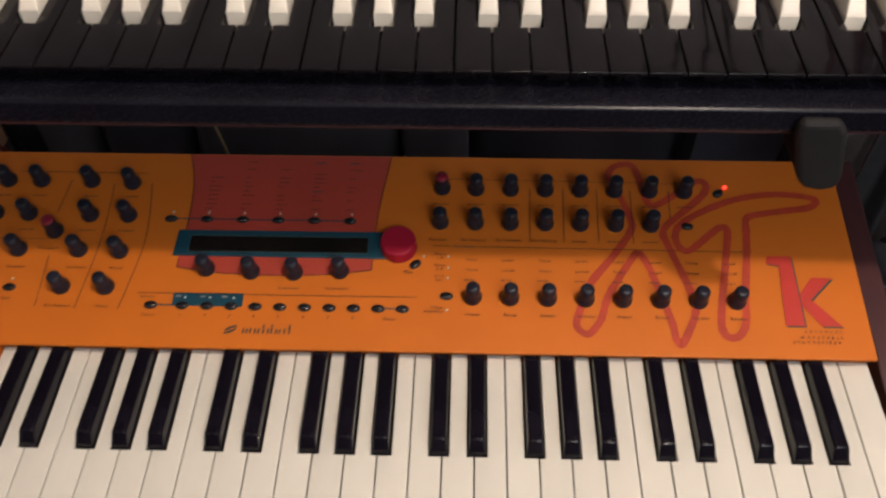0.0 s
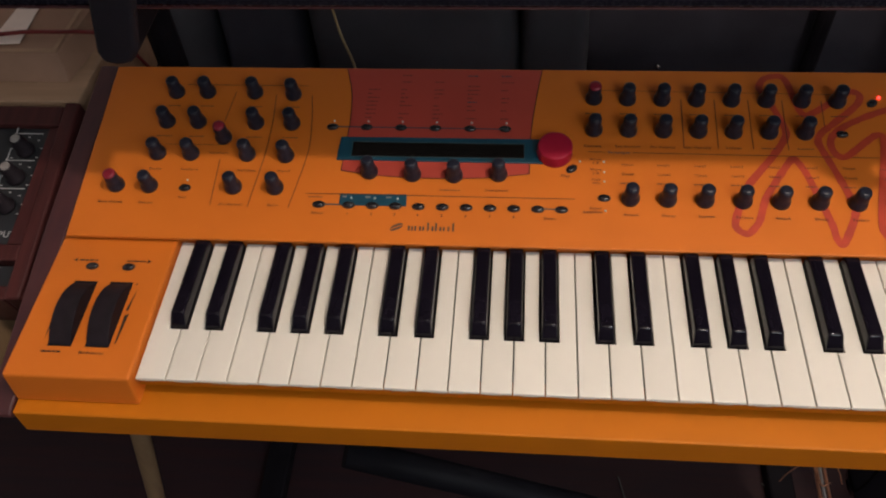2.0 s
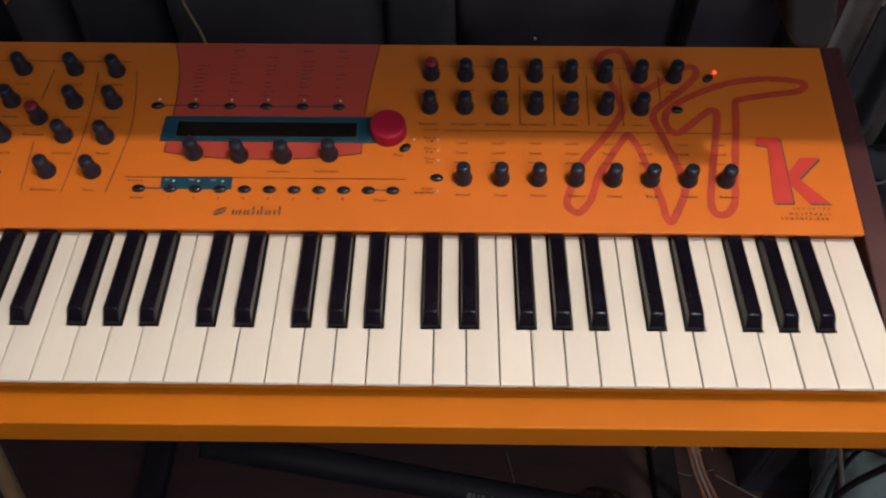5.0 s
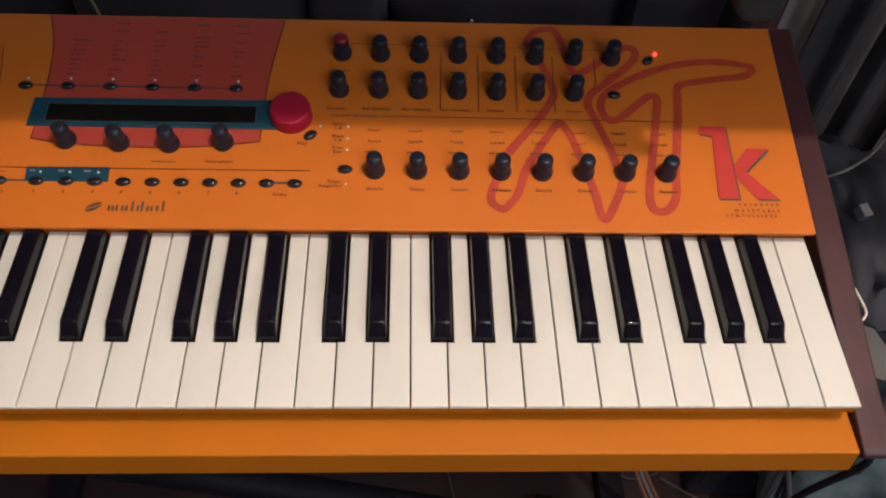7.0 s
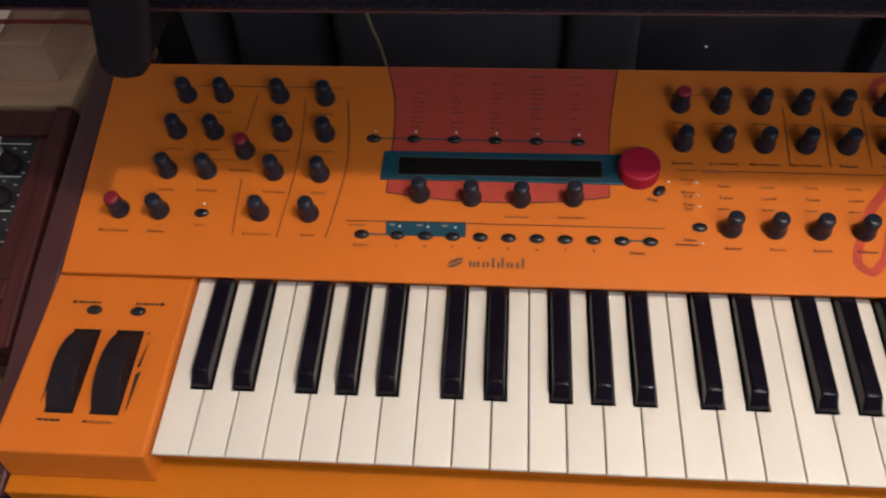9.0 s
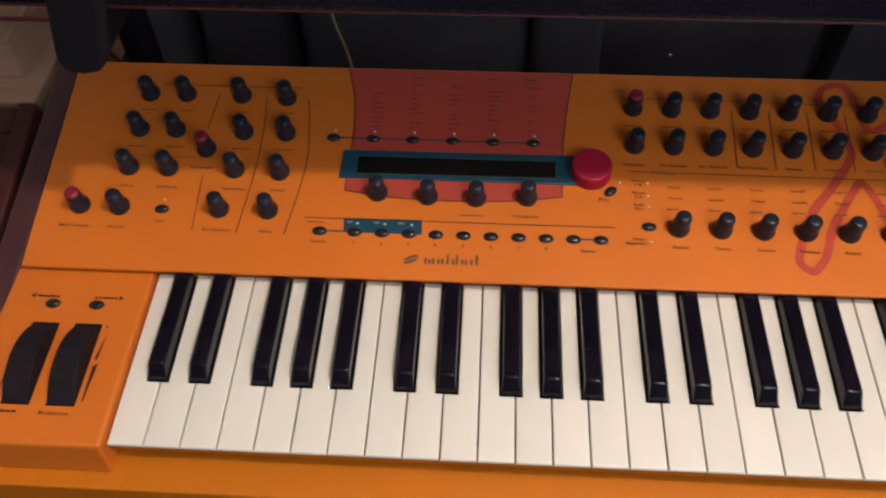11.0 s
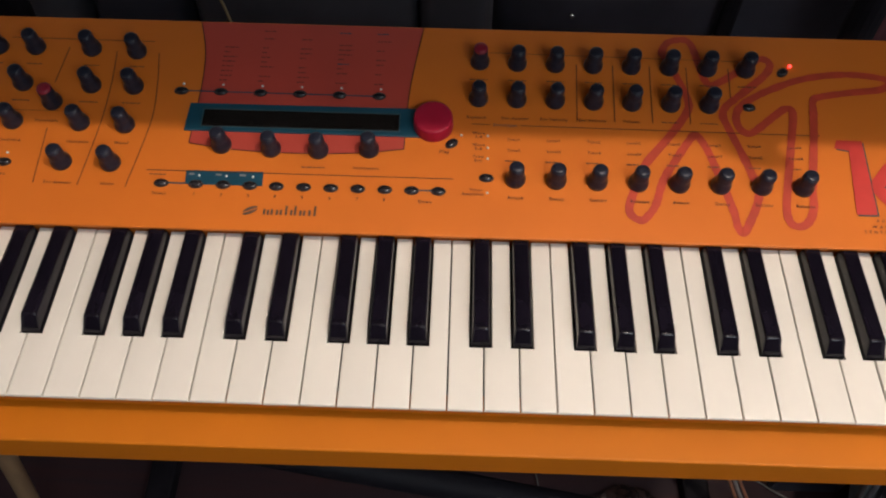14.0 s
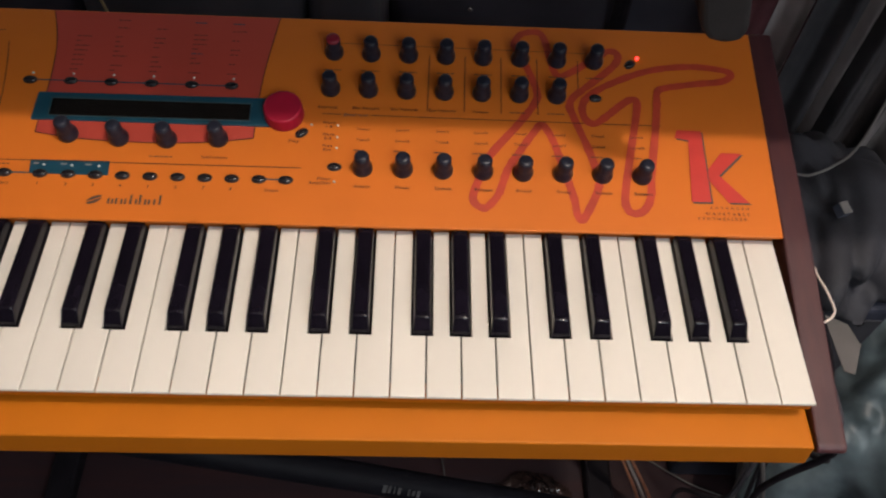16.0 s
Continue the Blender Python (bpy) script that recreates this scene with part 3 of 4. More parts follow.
for text, y in (("Wave", 0.2130), ("1-8", 0.2095), ("Wave", 0.2025), ("5-8", 0.1990), ("Free", 0.1925), ("Env", 0.1890)):
    legend(text, 0.3465, y, 0.0034)
for text, x, y in (("Filter", 0.3455, 0.1640), ("Amplifier", 0.3430, 0.1605)):
    legend(text, x, y, 0.0034)
legend("Play", 0.3212, 0.1955, 0.0038)
bar(0.2250, 0.1785, 0.017)
legend("Instrument", 0.2640, 0.1795, 0.0034)
for text, x, y in (("Main Volume", -0.0655, 0.1600), ("Detune", -0.0345, 0.1600), ("Sync", -0.0035, 0.1660), ("Env Amount", 0.0400, 0.1600), ("Noise", 0.0765, 0.1600),
                   ("Octave", -0.0345, 0.1950), ("Semitone", -0.0035, 0.1950), ("Startwave", 0.0470, 0.1950), ("Wave2", 0.0800, 0.1950),
                   ("Wavetable", 0.0190, 0.2130)):
    legend(text, x, y, 0.0033)
for x in (-0.035, -0.005, 0.047, 0.080):
    bar(x, 0.2305, 0.014)
for x in (-0.033, -0.003, 0.042, 0.078):
    bar(x, 0.2650, 0.012)
for k in range(8):
    legend(str(k + 1), (0.1410, 0.161, 0.1805, 0.1999, 0.2198, 0.2396, 0.2593, 0.2789)[k], 0.1535, 0.0036)
legend("Demo", 0.3085, 0.1530, 0.0034)
legend("Select", 0.1156, 0.1535, 0.0034)
bar(0.1120, 0.1690, 0.012)
for k, y in enumerate((0.1700,)):
    for x in (0.1375, 0.1570, 0.1745):
        bar(x, y, 0.005, 0.0016, GREYCABLE)
legend("ADVANCED", 0.6465, 0.1488, 0.0030, GREYINK, 2.25)
legend("WAVETABLE", 0.6443, 0.1438, 0.0032, INK, 2.15)
legend("SYNTHESIZER", 0.6398, 0.1396, 0.0032, INK, 2.05)
# columns of small print on the red field, each line beginning at the same edge
r = random.Random(21)
for col in range(5):
    x = 0.1440 + 0.0302 * col
    for row in range(10):
        wide = r.choice((0.0045, 0.006, 0.0075, 0.009, 0.011))
        if r.random() < (0.9 if row < 5 else 0.6):
            bar(x + wide / 2, 0.2545 + row * 0.0046, wide, 0.0012, TEAL if (col, row) == (3, 4) else REDTEXT)
for col in (1, 3, 4):
    bar(0.1480 + 0.0302 * col, 0.3035, 0.009, 0.0014, TEAL if col > 2 else REDTEXT)
# maker's mark: a plain split leaf and a row of plain bars
for side in (1, -1):
    leaf = [(0.1835 + 0.0052 * math.cos(a), 0.1415 + 0.0022 * math.cos(a) + side * (0.0004 + 0.0026 * math.sin(a))) for a in [math.pi * k / 14 for k in range(15)]]
    part("printed_mark", flat(sheet(leaf), 0.0004), MARKINK, synth, "grey-brown split leaf mark", m=PANEL)
at = 0.1930
for strokes in ((46, 40, 46), (42, 44), (78,), (44, 78), (42, 42), (46,), (80,)):
    for tall in strokes:
        part("printed_mark", flat(sheet([(at, 0.1384), (at + 0.0017, 0.1384), (at + 0.0017, 0.1384 + tall * 1e-4), (at, 0.1384 + tall * 1e-4)]), 0.0004), MARKINK, synth, m=PANEL)
        at += 0.0027
    at += 0.0011
# marks on the wheel block
BLOCK = Matrix.Translation((0, 0, 0.8064))
for pts in ([(-0.083, 0.1050), (-0.0795, 0.1070), (-0.0795, 0.1030)], [(-0.0160, 0.1050), (-0.0195, 0.1070), (-0.0195, 0.1030)],
            [(-0.0225, 0.0810), (-0.0205, 0.0810), (-0.0210, 0.0830)], [(-0.0226, 0.0560), (-0.0192, 0.0780), (-0.0204, 0.0560)],
            [(-0.0220, 0.0510), (-0.0188, 0.0530), (-0.0206, 0.0250), (-0.0214, 0.0250)], [(-0.0800, 0.0560), (-0.0770, 0.0560), (-0.0784, 0.0260)]):
    part("printed_mark", flat(pts, 0.0), INK, wheel_block, m=BLOCK)
for x, y, w in ((-0.0700, 0.1050, 0.016), (-0.0290, 0.1050, 0.016), (-0.0690, 0.0165, 0.016)):
    bar(x, y, w, 0.0016, INK, wheel_block, Matrix.Translation((x, y, 0.8064)))
part("legend", letters("Modulation", 0.0036, 1.2), INK, wheel_block, m=Matrix.Translation((-0.0370, 0.0152, 0.8064)))

# ---- the black keyboard on the tier above ----
upper = thing("upper_keyboard", (0.4, 0.35, 1.012), "black 61-key keyboard with black naturals and white sharps, red end block", "keyboard")
UX0, UTOP, UWIDE = 0.0290, 1.040, 0.02355
part("body", box(0.028, 0.91, 0.176, 0.46, 1.014, 1.0255, 0.002), GLOSS, upper)
part("front_rail", prism([(0.1575, 1.0165), (0.1600, 1.0145), (0.178, 1.0145), (0.178, 1.029), (0.1600, 1.0325), (0.1575, 1.031)], (-0.17, 0.91), 0.0009, "x"), GLOSS, upper, "lacquered front rail with a bright edge")
part("lower_trim", box(-0.17, 0.91, 0.1590, 0.1640, 1.0125, 1.0144, 0.0006), CHEEK, upper, "dull reddish lower trim")
part("back_panel", box(-0.17, 0.91, 0.318, 0.46, 1.0256, 1.075, 0.003), GLOSS, upper)
part("underside", box(-0.17, 0.91, 0.1645, 0.46, 1.0100, 1.0139), DARK, upper)
block = prism([(0.1545, 1.0310), (0.1550, 1.0420), (0.1640, 1.0500), (0.1800, 1.0540), (0.3170, 1.0560), (0.3170, 1.0345), (0.1785, 1.0345), (0.1570, 1.0345), (0.1570, 1.0310)], (-0.19, 0.0335), 0.0022, "x", 3)
part("end_block", block, SCARLET, upper, "glossy scarlet end block")
white_meshes.clear()
for i in range(36):
    me = white_mesh(i, 36)
    part("natural_key", me, NATURAL, upper, m=Matrix.Translation((UX0 + i * UWIDE, 0.181, UTOP)))
for i in range(1, 36):
    if i % 7 in SHIFT:
        bone = sharp.copy() if i == 1 else bone
        if i == 1:
            bone.materials.clear()
        part("sharp_key", bone, BONE, upper, m=Matrix.Translation((UX0 + i * UWIDE + SHIFT[i % 7], 0.2365, UTOP)))

# ---- the stand ----
stand = thing("keyboard_stand", (0.294, 0.42, 0.0), "black tubular two-tier keyboard stand with grey rubber arm caps", "stand")
def cap_shape(half, top):
    """Arm tip, seen from the front."""
    return [(half - 0.001, 0.984), (half * 0.65, 0.9750), (0.0, 0.9728), (-half * 0.65, 0.9750), (0.001 - half, 0.984), (-half, top - 0.0085), (0.004 - half, top), (half - 0.004, top), (half, top - 0.0085)]


for x, lean, half, top in ((0.0060, 0.26, 0.0160, 1.036), (0.5865, -0.28, 0.0155, 1.030)):
    px = -0.108 if x < 0.1 else 0.715
    part("post", prism([(px + 0.016 * math.cos(2 * math.pi * k / 16), 0.43 + 0.016 * math.sin(2 * math.pi * k / 16)) for k in range(16)], (0.0, 1.0)), TUBE, stand)
    part("lower_arm", box(x - 0.014, x + 0.014, 0.0, 0.36, 0.716, 0.7415, 0.003), TUBE, stand)
    part("upper_arm", box(x - 0.009, x + 0.009, 0.1573, 0.414, 0.976, 1.0095, 0.003), TUBE, stand)
    cap = prism([(x + a + lean * (b - 0.99), b) for a, b in cap_shape(half, top)], (0.148, 0.1572), 0.004, "y", 3)
    part("arm_cap", cap, CAP if x > 0.1 else DARK, stand, "rounded rubber end cap")
    part("foot", box(px - 0.02, px + 0.02, 0.15, 0.75, 0.0, 0.03, 0.004), TUBE, stand)
leg_line = [(0.10, 0.10, 0.475), (0.412, 0.10, 0.335), (0.80, 0.10, 0.165)]
part("brace", cable(leg_line, 0.017, 20, 2), DARK, stand, smooth=True)
for height, depth in ((0.728, 0.36), (0.992, 0.414), (0.35, 0.43)):
    part("crossbar", box(-0.108, 0.715, depth, depth + 0.022, height - 0.011, height + 0.011, 0.003), TUBE, stand)
for k, (wide, tall) in enumerate(((5, 9), (3, 8), (1.2, 8), (3.4, 8), (0, 0), (2, 8), (3.5, 6), (4, 8))):
    if wide:
        m = Matrix.Translation((0.389 + k * 0.0055, 0.0868, 0.358 - k * 0.00246)) @ Matrix.Rotation(radians(24.2), 4, "Y") @ Matrix.Rotation(radians(42), 4, "X")
        part("printed_mark", box(-0.0005 * wide, 0.0005 * wide, -0.0005 * tall, 0.0005 * tall, 0, 0.0006), DIMCABLE, stand, "pale printed bars", m=m)

# ---- under the instrument ----
leg = thing("wooden_leg", (-0.240, 0.10, 0.0), "pale splayed wooden leg under the synthesizer", "leg")
part("shaft", cable([(-0.240, 0.10, 0.003), (-0.158, 0.10, 0.372), (-0.082, 0.10, 0.7150)], 0.0105, 14, 2), PALEWOOD, leg, smooth=True)
for k, (a, mat, label) in enumerate(((0.0, COPPER, "copper-coloured"), (0.006, GREYCABLE, "grey"), (0.012, COPPER, "copper-coloured"))):
    ob = part("cable", cable([(0.62 + a, 0.30, 0.70), (0.640 + a, 0.25, 0.42), (0.700 + a, 0.205, 0.22), (0.745 + a * 1.4, 0.18, 0.11), (0.79 + a * 2, 0.15, 0.012), (0.84 + a * 3, 0.12, 0.006)], 0.0025), mat, smooth=True)
    tagged(ob, label + " cable hanging down to the floor", "cable", "loose cables")

for k, (dx, dy, dz) in enumerate(((0.034, 0.010, 0.016), (-0.030, 0.004, 0.010), (0.022, -0.012, -0.020))):
    ob = part("cable", cable([(0.690, 0.212, 0.255), (0.690 + dx * 0.5, 0.212 + dy, 0.250 + dz), (0.690 + dx, 0.212 + dy * 0.6, 0.235 + dz * 0.3), (0.690 + dx * 1.3, 0.21, 0.215)], 0.0009, 6), COPPER, smooth=True)
    tagged(ob, "frayed thin copper wire beside the hanging cables", "wire", "loose cables")
# wrapping film and thin wires lying on the floor
def crumpled(x, y, rx, ry, h, seed):
    bm = bmesh.new()
    n = 34
    grid = [[bm.verts.new((rx * (2 * i / n - 1), ry * (2 * j / n - 1), 0)) for i in range(n + 1)] for j in range(n + 1)]
    off = Vector((seed * 2.3, seed * 1.1, 0.4))
    for row in grid:
        for v in row:
            d = min(1.0, math.hypot(v.co.x / rx, v.co.y / ry))
            q = Vector((v.co.x * 26, v.co.y * 26, 0)) + off
            v.co.z = 0.004 + h * (1 - d * d) * (0.35 + abs(noise.noise(q)) + 0.5 * abs(noise.noise(q * 2.3)))
            v.co.x += 0.012 * noise.noise(q * 0.7)
            v.co.y += 0.012 * noise.noise(q * 0.7 + Vector((9, 2, 1)))
    for a, b in zip(grid, grid[1:]):
        for k in range(n):
            mid = (a[k].co + b[k + 1].co) / 2
            if math.hypot(mid.x / rx, mid.y / ry) < 0.86 + 0.35 * noise.noise(mid * 30 + off):
                bm.faces.new((a[k], a[k + 1], b[k + 1], b[k]))
    bmesh.ops.delete(bm, geom=[v for v in bm.verts if not v.link_faces], context="VERTS")
    bmesh.ops.solidify(bm, geom=bm.faces[:], thickness=0.0008)
    return tagged(part("wrapping_film", bm, FILM, m=Matrix.Translation((x, y, 0.001))), "crumpled shiny wrapping film lying on the dark floorboards", "plastic film")


crumpled(0.610, 0.190, 0.075, 0.050, 0.030, 3)
for pts, wide in (([(0.80, 0.26, 0.006), (0.863, 0.218, 0.012), (0.912, 0.199, 0.010), (0.98, 0.17, 0.004)], 0.0016), ([(0.69, 0.30, 0.006), (0.735, 0.262, 0.014), (0.765, 0.257, 0.010), (0.80, 0.270, 0.004)], 0.0013),
                  ([(0.46, 0.30, 0.004), (0.475, 0.22, 0.010), (0.468, 0.16, 0.006), (0.48, 0.10, 0.004)], 0.0013)):
    tagged(part("cable", cable(pts, wide), DULLCARD, smooth=True), "thin dull wire lying on the dark floorboards", "cable", "loose cables")

# ---- soft bags behind ----
def soft_bag(x0, x1, y0, y1, h, seed):
    """An upright stuffed bag with rounded corners and creases, its foot on the floor."""
    bm = bmesh.new()
    bmesh.ops.create_cube(bm, size=2)
    bmesh.ops.subdivide_edges(bm, edges=bm.edges[:], cuts=26, use_grid_fill=True)
    off = Vector((seed * 5.3, seed * 2.1, seed * 3.7))
    half = Vector(((x1 - x0) / 2, (y1 - y0) / 2, h / 2))
    for v in bm.verts:
        q = Vector([abs(c) ** 6 for c in v.co])
        v.co /= (q.x + q.y + q.z) ** (1 / 6) if v.co.z > 0 else (q.x + q.y) ** (1 / 6) if q.x + q.y > 0.5 else 1
        n = v.co.normalized()
        at = Vector((v.co.x * half.x, v.co.y * half.y, v.co.z * half.z))
        crease = 0.010 * noise.noise(at * 7 + off) - 0.007 * abs(noise.noise(Vector((at.x * 16, at.y * 16, at.z * 9)) + off))
        v.co = at + n * crease
        v.co.z = max(v.co.z, -half.z)
    return bm


for x0, x1, y0, y1, h, mat, label in ((-0.45, -0.118, 0.55, 0.9, 0.80, BAGCLOTH, "wide creased grey-black bag"), (-0.122, 0.002, 0.575, 0.9, 0.80, DARKBAG, "narrow creased black bag"),
                                      (-0.002, 0.283, 0.55, 0.9, 0.84, BAGCLOTH, "tall creased grey-black bag"), (0.277, 0.372, 0.56, 0.9, 0.82, BAGCLOTH, "narrow creased grey-black bag"),
                                      (0.366, 0.96, 0.737, 1.02, 0.74, DARKBAG, "creased blue-black bag with a chrome stud")):
    c = thing("equipment_bag", ((x0 + x1) / 2, (y0 + y1) / 2, 0), label + " standing on the floor", "bag", "bags behind the stand")
    part("shell", soft_bag(x0, x1, y0, y1, h, int(x0 * 40)), mat, c, m=Matrix.Translation(((x0 + x1) / 2, (y0 + y1) / 2, h / 2)), smooth=True)
stud = turned([(0.0042, 0.0), (0.0042, 0.0012), (0.0034, 0.0030), (0.0014, 0.0038)], 14)
part("stud", stud, CHROME, c, "small chrome stud", m=pose(0.488, 0.7368, 0.506, 90, 0, 0), smooth=True)
ob = part("cable", cable([(0.060, 0.475, 0.98), (0.075, 0.47, 0.787), (0.0885, 0.47, 0.715), (0.10, 0.47, 0.60), (0.11, 0.475, 0.3), (0.13, 0.48, 0.006)], 0.0015), YELLOWCABLE, smooth=True)
tagged(ob, "thin tan cable hanging behind the synthesizer", "cable", "loose cables")

# ---- the neighbouring wooden synthesizer and the boxes beside it ----
desk = thing("side_table", (-0.55, 0.3, 0), "pale wooden side table beside the stand", "table")
part("table_top", box(-1.1, -0.178, 0.056, 0.75, 0.70, 0.73, 0.003), PALEWOOD, desk)
for x in (-1.05, -0.70):
    for y in (0.45, 0.70):
        part("leg", box(x - 0.025, x + 0.025, y - 0.025, y + 0.025, 0.0, 0.6995), PALEWOOD, desk)
old = thing("vintage_synthesizer", (-0.4, 0.16, 0.73), "vintage synthesizer with reddish wooden frame and black knob panel", "synthesizer")
TILT = math.atan((0.826 - 0.777) / (0.272 - 0.05))
OLD = Matrix.Translation((-0.131, 0.05, 0.777)) @ Matrix.Rotation(TILT, 4, "X")
LONG = 0.2273
part("side_rail", prism([(0.030, -0.0535), (0.030, 0.0), (LONG + 0.004, 0.0), (LONG + 0.004, -0.095)], (-0.0145, 0.0), 0.002, "x"), WALNUT, old, m=OLD)
part("back_rail", box(-0.60, -0.0147, LONG - 0.022, LONG, -0.05, -0.001, 0.0015), WALNUT, old, m=OLD)
part("front_rail", box(-0.60, -0.0147, 0.066, 0.082, -0.05, -0.002, 0.0015), WALNUT, old, m=OLD)
part("lower_front", box(-0.60, -0.0147, 0.0432, 0.0655, -0.050, -0.010, 0.002), PANELBLACK, old, m=OLD)
part("front_rim", box(-0.60, -0.0147, 0.0300, 0.0430, -0.0525, -0.003, 0.0015), WALNUT, old, m=OLD)
part("inner_frame", prism([(-0.0290, 0.0825), (-0.0148, 0.0825), (-0.0148, LONG - 0.0225), (-0.0240, LONG - 0.0225)], (-0.04, -0.0035), 0.001), WALNUT, old, m=OLD)
part("panel", box(-0.60, -0.0240, 0.0825, LONG - 0.0225, -0.03, -0.006), PANELBLACK, old, "black control panel", m=OLD)
part("case_bottom", prism([(0.031, -0.0532), (LONG, -0.091), (LONG, -0.0535), (0.031, -0.0528)], (-0.60, -0.0147), 0.0, "x"), WALNUT, old, m=OLD)
old_knob = mesh_of(turned([(0.0088, 0.0), (0.0086, 0.003), (0.0070, 0.004), (0.0060, 0.019), (0.0050, 0.020)], 20), "knob", smooth=True)
old_disc = mesh_of(turned([(0.0045, 0.0), (0.0043, 0.0006), (0.0026, 0.0008)], 16), "knob_disc", smooth=True)
for row, v in enumerate((0.121, 0.151, 0.1805)):
    for col in range(4):
        x = -0.0425 - 0.046 * col + 0.0005 * row
        m = OLD @ Matrix.Translation((x, v, -0.006))
        k = part("knob", old_knob, WHEEL, old, m=m)
        part("knob_disc", old_disc, GREYCABLE, k, "grey metal disc", m=m @ Matrix.Translation((0, 0, 0.020)))
        part("printed_line", box(-0.0006, 0.0006, 0.010, 0.0315, -0.0003, 0.0003), WHITEINK, old, m=m @ Matrix.Translation((-0.0147, 0, 0.0003)))
        for a in range(7):
            ang = radians(215 - a * 41)
            part("scale_mark", box(-0.0011, 0.0011, -0.0004, 0.0004, -0.0003, 0.0003), WHITEINK, old, m=m @ Matrix.Translation((0.0145 * math.cos(ang), 0.0145 * math.sin(ang), 0.0003)))
        part("printed_line", box(-0.016, 0.012, -0.0004, 0.0004, -0.0003, 0.0003), WHITEINK, old, m=m @ Matrix.Translation((0.0, 0.0185, 0.0003)))
part("legend", letters("OUTPUT", 0.0085, 1.1), WHITEINK, old, m=OLD @ Matrix.Translation((-0.0430, 0.090, -0.0055)))

crate = thing("plywood_crate", (-0.4, 0.36, 0.73), "pale plywood crate on the side table", "crate")
part("crate_body", box(-0.75, -0.139, 0.285, 0.52, 0.7302, 0.820, 0.002), CREAM, crate)
carton = thing("cardboard_box", (-0.35, 0.37, 0.8202), "brown cardboard box with papers lying on it", "box")
bx = bmesh.new()
side = [(-0.1575, 0.3120, 0.8202), (-0.1500, 0.3600, 0.8202), (-0.1400, 0.4400, 0.8202), (-0.1480, 0.4500, 0.8500), (-0.1565, 0.3900, 0.8505), (-0.1600, 0.3195, 0.8500)]
near = [bx.verts.new(p) for p in side]
far = [bx.verts.new((-0.55, y, z)) for x, y, z in side]
bx.faces.new(near)
bx.faces.new(far[::-1])
for k in range(6):
    bx.faces.new((near[k], far[k], far[(k + 1) % 6], near[(k + 1) % 6]))
part("box_body", bevelled(bx, 0.0012), CARD, carton)
part("box_edge", prism([(-0.50, 0.3200), (-0.1620, 0.3200), (-0.1590, 0.4100), (-0.1630, 0.4100), (-0.1665, 0.3250), (-0.50, 0.3250)], (0.8506, 0.8514), 0.0003), CREAM, carton, "pale folded edge of the box top")
for name, pts, z, mat, label in (("paper_sheet", [(-0.2330, 0.3290), (-0.2020, 0.3310), (-0.2065, 0.4300), (-0.2230, 0.4300)], 0.8518, PAPER, "white paper strip lying on the cardboard box"),
                                 ("paper_sheet", [(-0.40, 0.33), (-0.262, 0.345), (-0.236, 0.430), (-0.40, 0.44)], 0.8532, GREYCLOTH, "grey leaflet lying on the cardboard box")):
    tagged(part(name, prism(pts, (z, z + 0.0012), 0.0003), mat), label, "paper", "papers on the box")
ob = part("cable", cable([(-0.50, 0.325, 0.8570), (-0.30, 0.328, 0.8570), (-0.236, 0.336, 0.8575), (-0.200, 0.344, 0.8560), (-0.166, 0.3465, 0.8545), (-0.142, 0.3480, 0.8535), (-0.126, 0.350, 0.8480), (-0.117, 0.38, 0.80), (-0.118, 0.47, 0.6), (-0.12, 0.53, 0.35)], 0.0021), REDCABLE, smooth=True)
tagged(ob, "dark red cable lying across the cardboard box", "cable", "loose cables")


# ---- clothes, bags and cables on the other side ----
def drape(name, x0, x1, y0, y1, z0, z1, mat, label, folds, seed, deep=0.02):
    """Hanging cloth of some thickness with vertical folds, along a line in plan."""
    bm = bmesh.new()
    n, h, r = 48, 14, random.Random(seed)
    ph = [r.uniform(0, 6.28) for _ in range(3)]
    way = Vector((x1 - x0, y1 - y0)).normalized()
    out = Vector((way.y, -way.x))
    rows = []
    for j in range(h + 1):
        row = []
        for i in range(n + 1):
            u, v = i / n, j / h
            d = deep * (math.sin(folds * 6.28 * u + ph[0] + 0.6 * math.sin(3 * v + ph[1])) + 0.4 * math.sin(folds * 15 * u + ph[2] + 2 * v))
            d *= 1.15 - 0.5 * v
            row.append(bm.verts.new((x0 + (x1 - x0) * u + out.x * d, y0 + (y1 - y0) * u + out.y * d, z0 + (z1 - z0) * v + 0.015 * math.sin(5 * u + ph[1]) * (1 - v))))
        rows.append(row)
    for a, b in zip(rows, rows[1:]):
        for i in range(n):
            bm.faces.new((a[i], a[i + 1], b[i + 1], b[i]))
    bmesh.ops.solidify(bm, geom=bm.faces[:], thickness=0.004)
    return tagged(part(name, bm, mat, smooth=True), label, "cloth", "clothes on the rail")


rail = thing("clothes_rail", (0.95, 0.55, 0.0), "black clothes rail beside the keyboards", "rail")
part("rail_arm", cable([(0.94, 0.51, 1.505), (1.13, 0.44, 1.505), (1.20, 0.573, 1.62)], 0.008, 10, 2), TUBE, rail)
part("bar", cable([(0.70, 0.72, 1.62), (1.45, 0.50, 1.62)], 0.012, 12, 2), TUBE, rail)
for x, y in ((0.70, 0.72), (1.45, 0.50)):
    part("upright", cable([(x, y, 0.0), (x, y, 1.62)], 0.012, 12, 2), TUBE, rail)
drape("hanging_cloth", 0.797, 0.824, 0.555, 0.545, 0.55, 1.60, MAROON, "narrow dark maroon strap of cloth hanging down", 0.6, 3, 0.004)
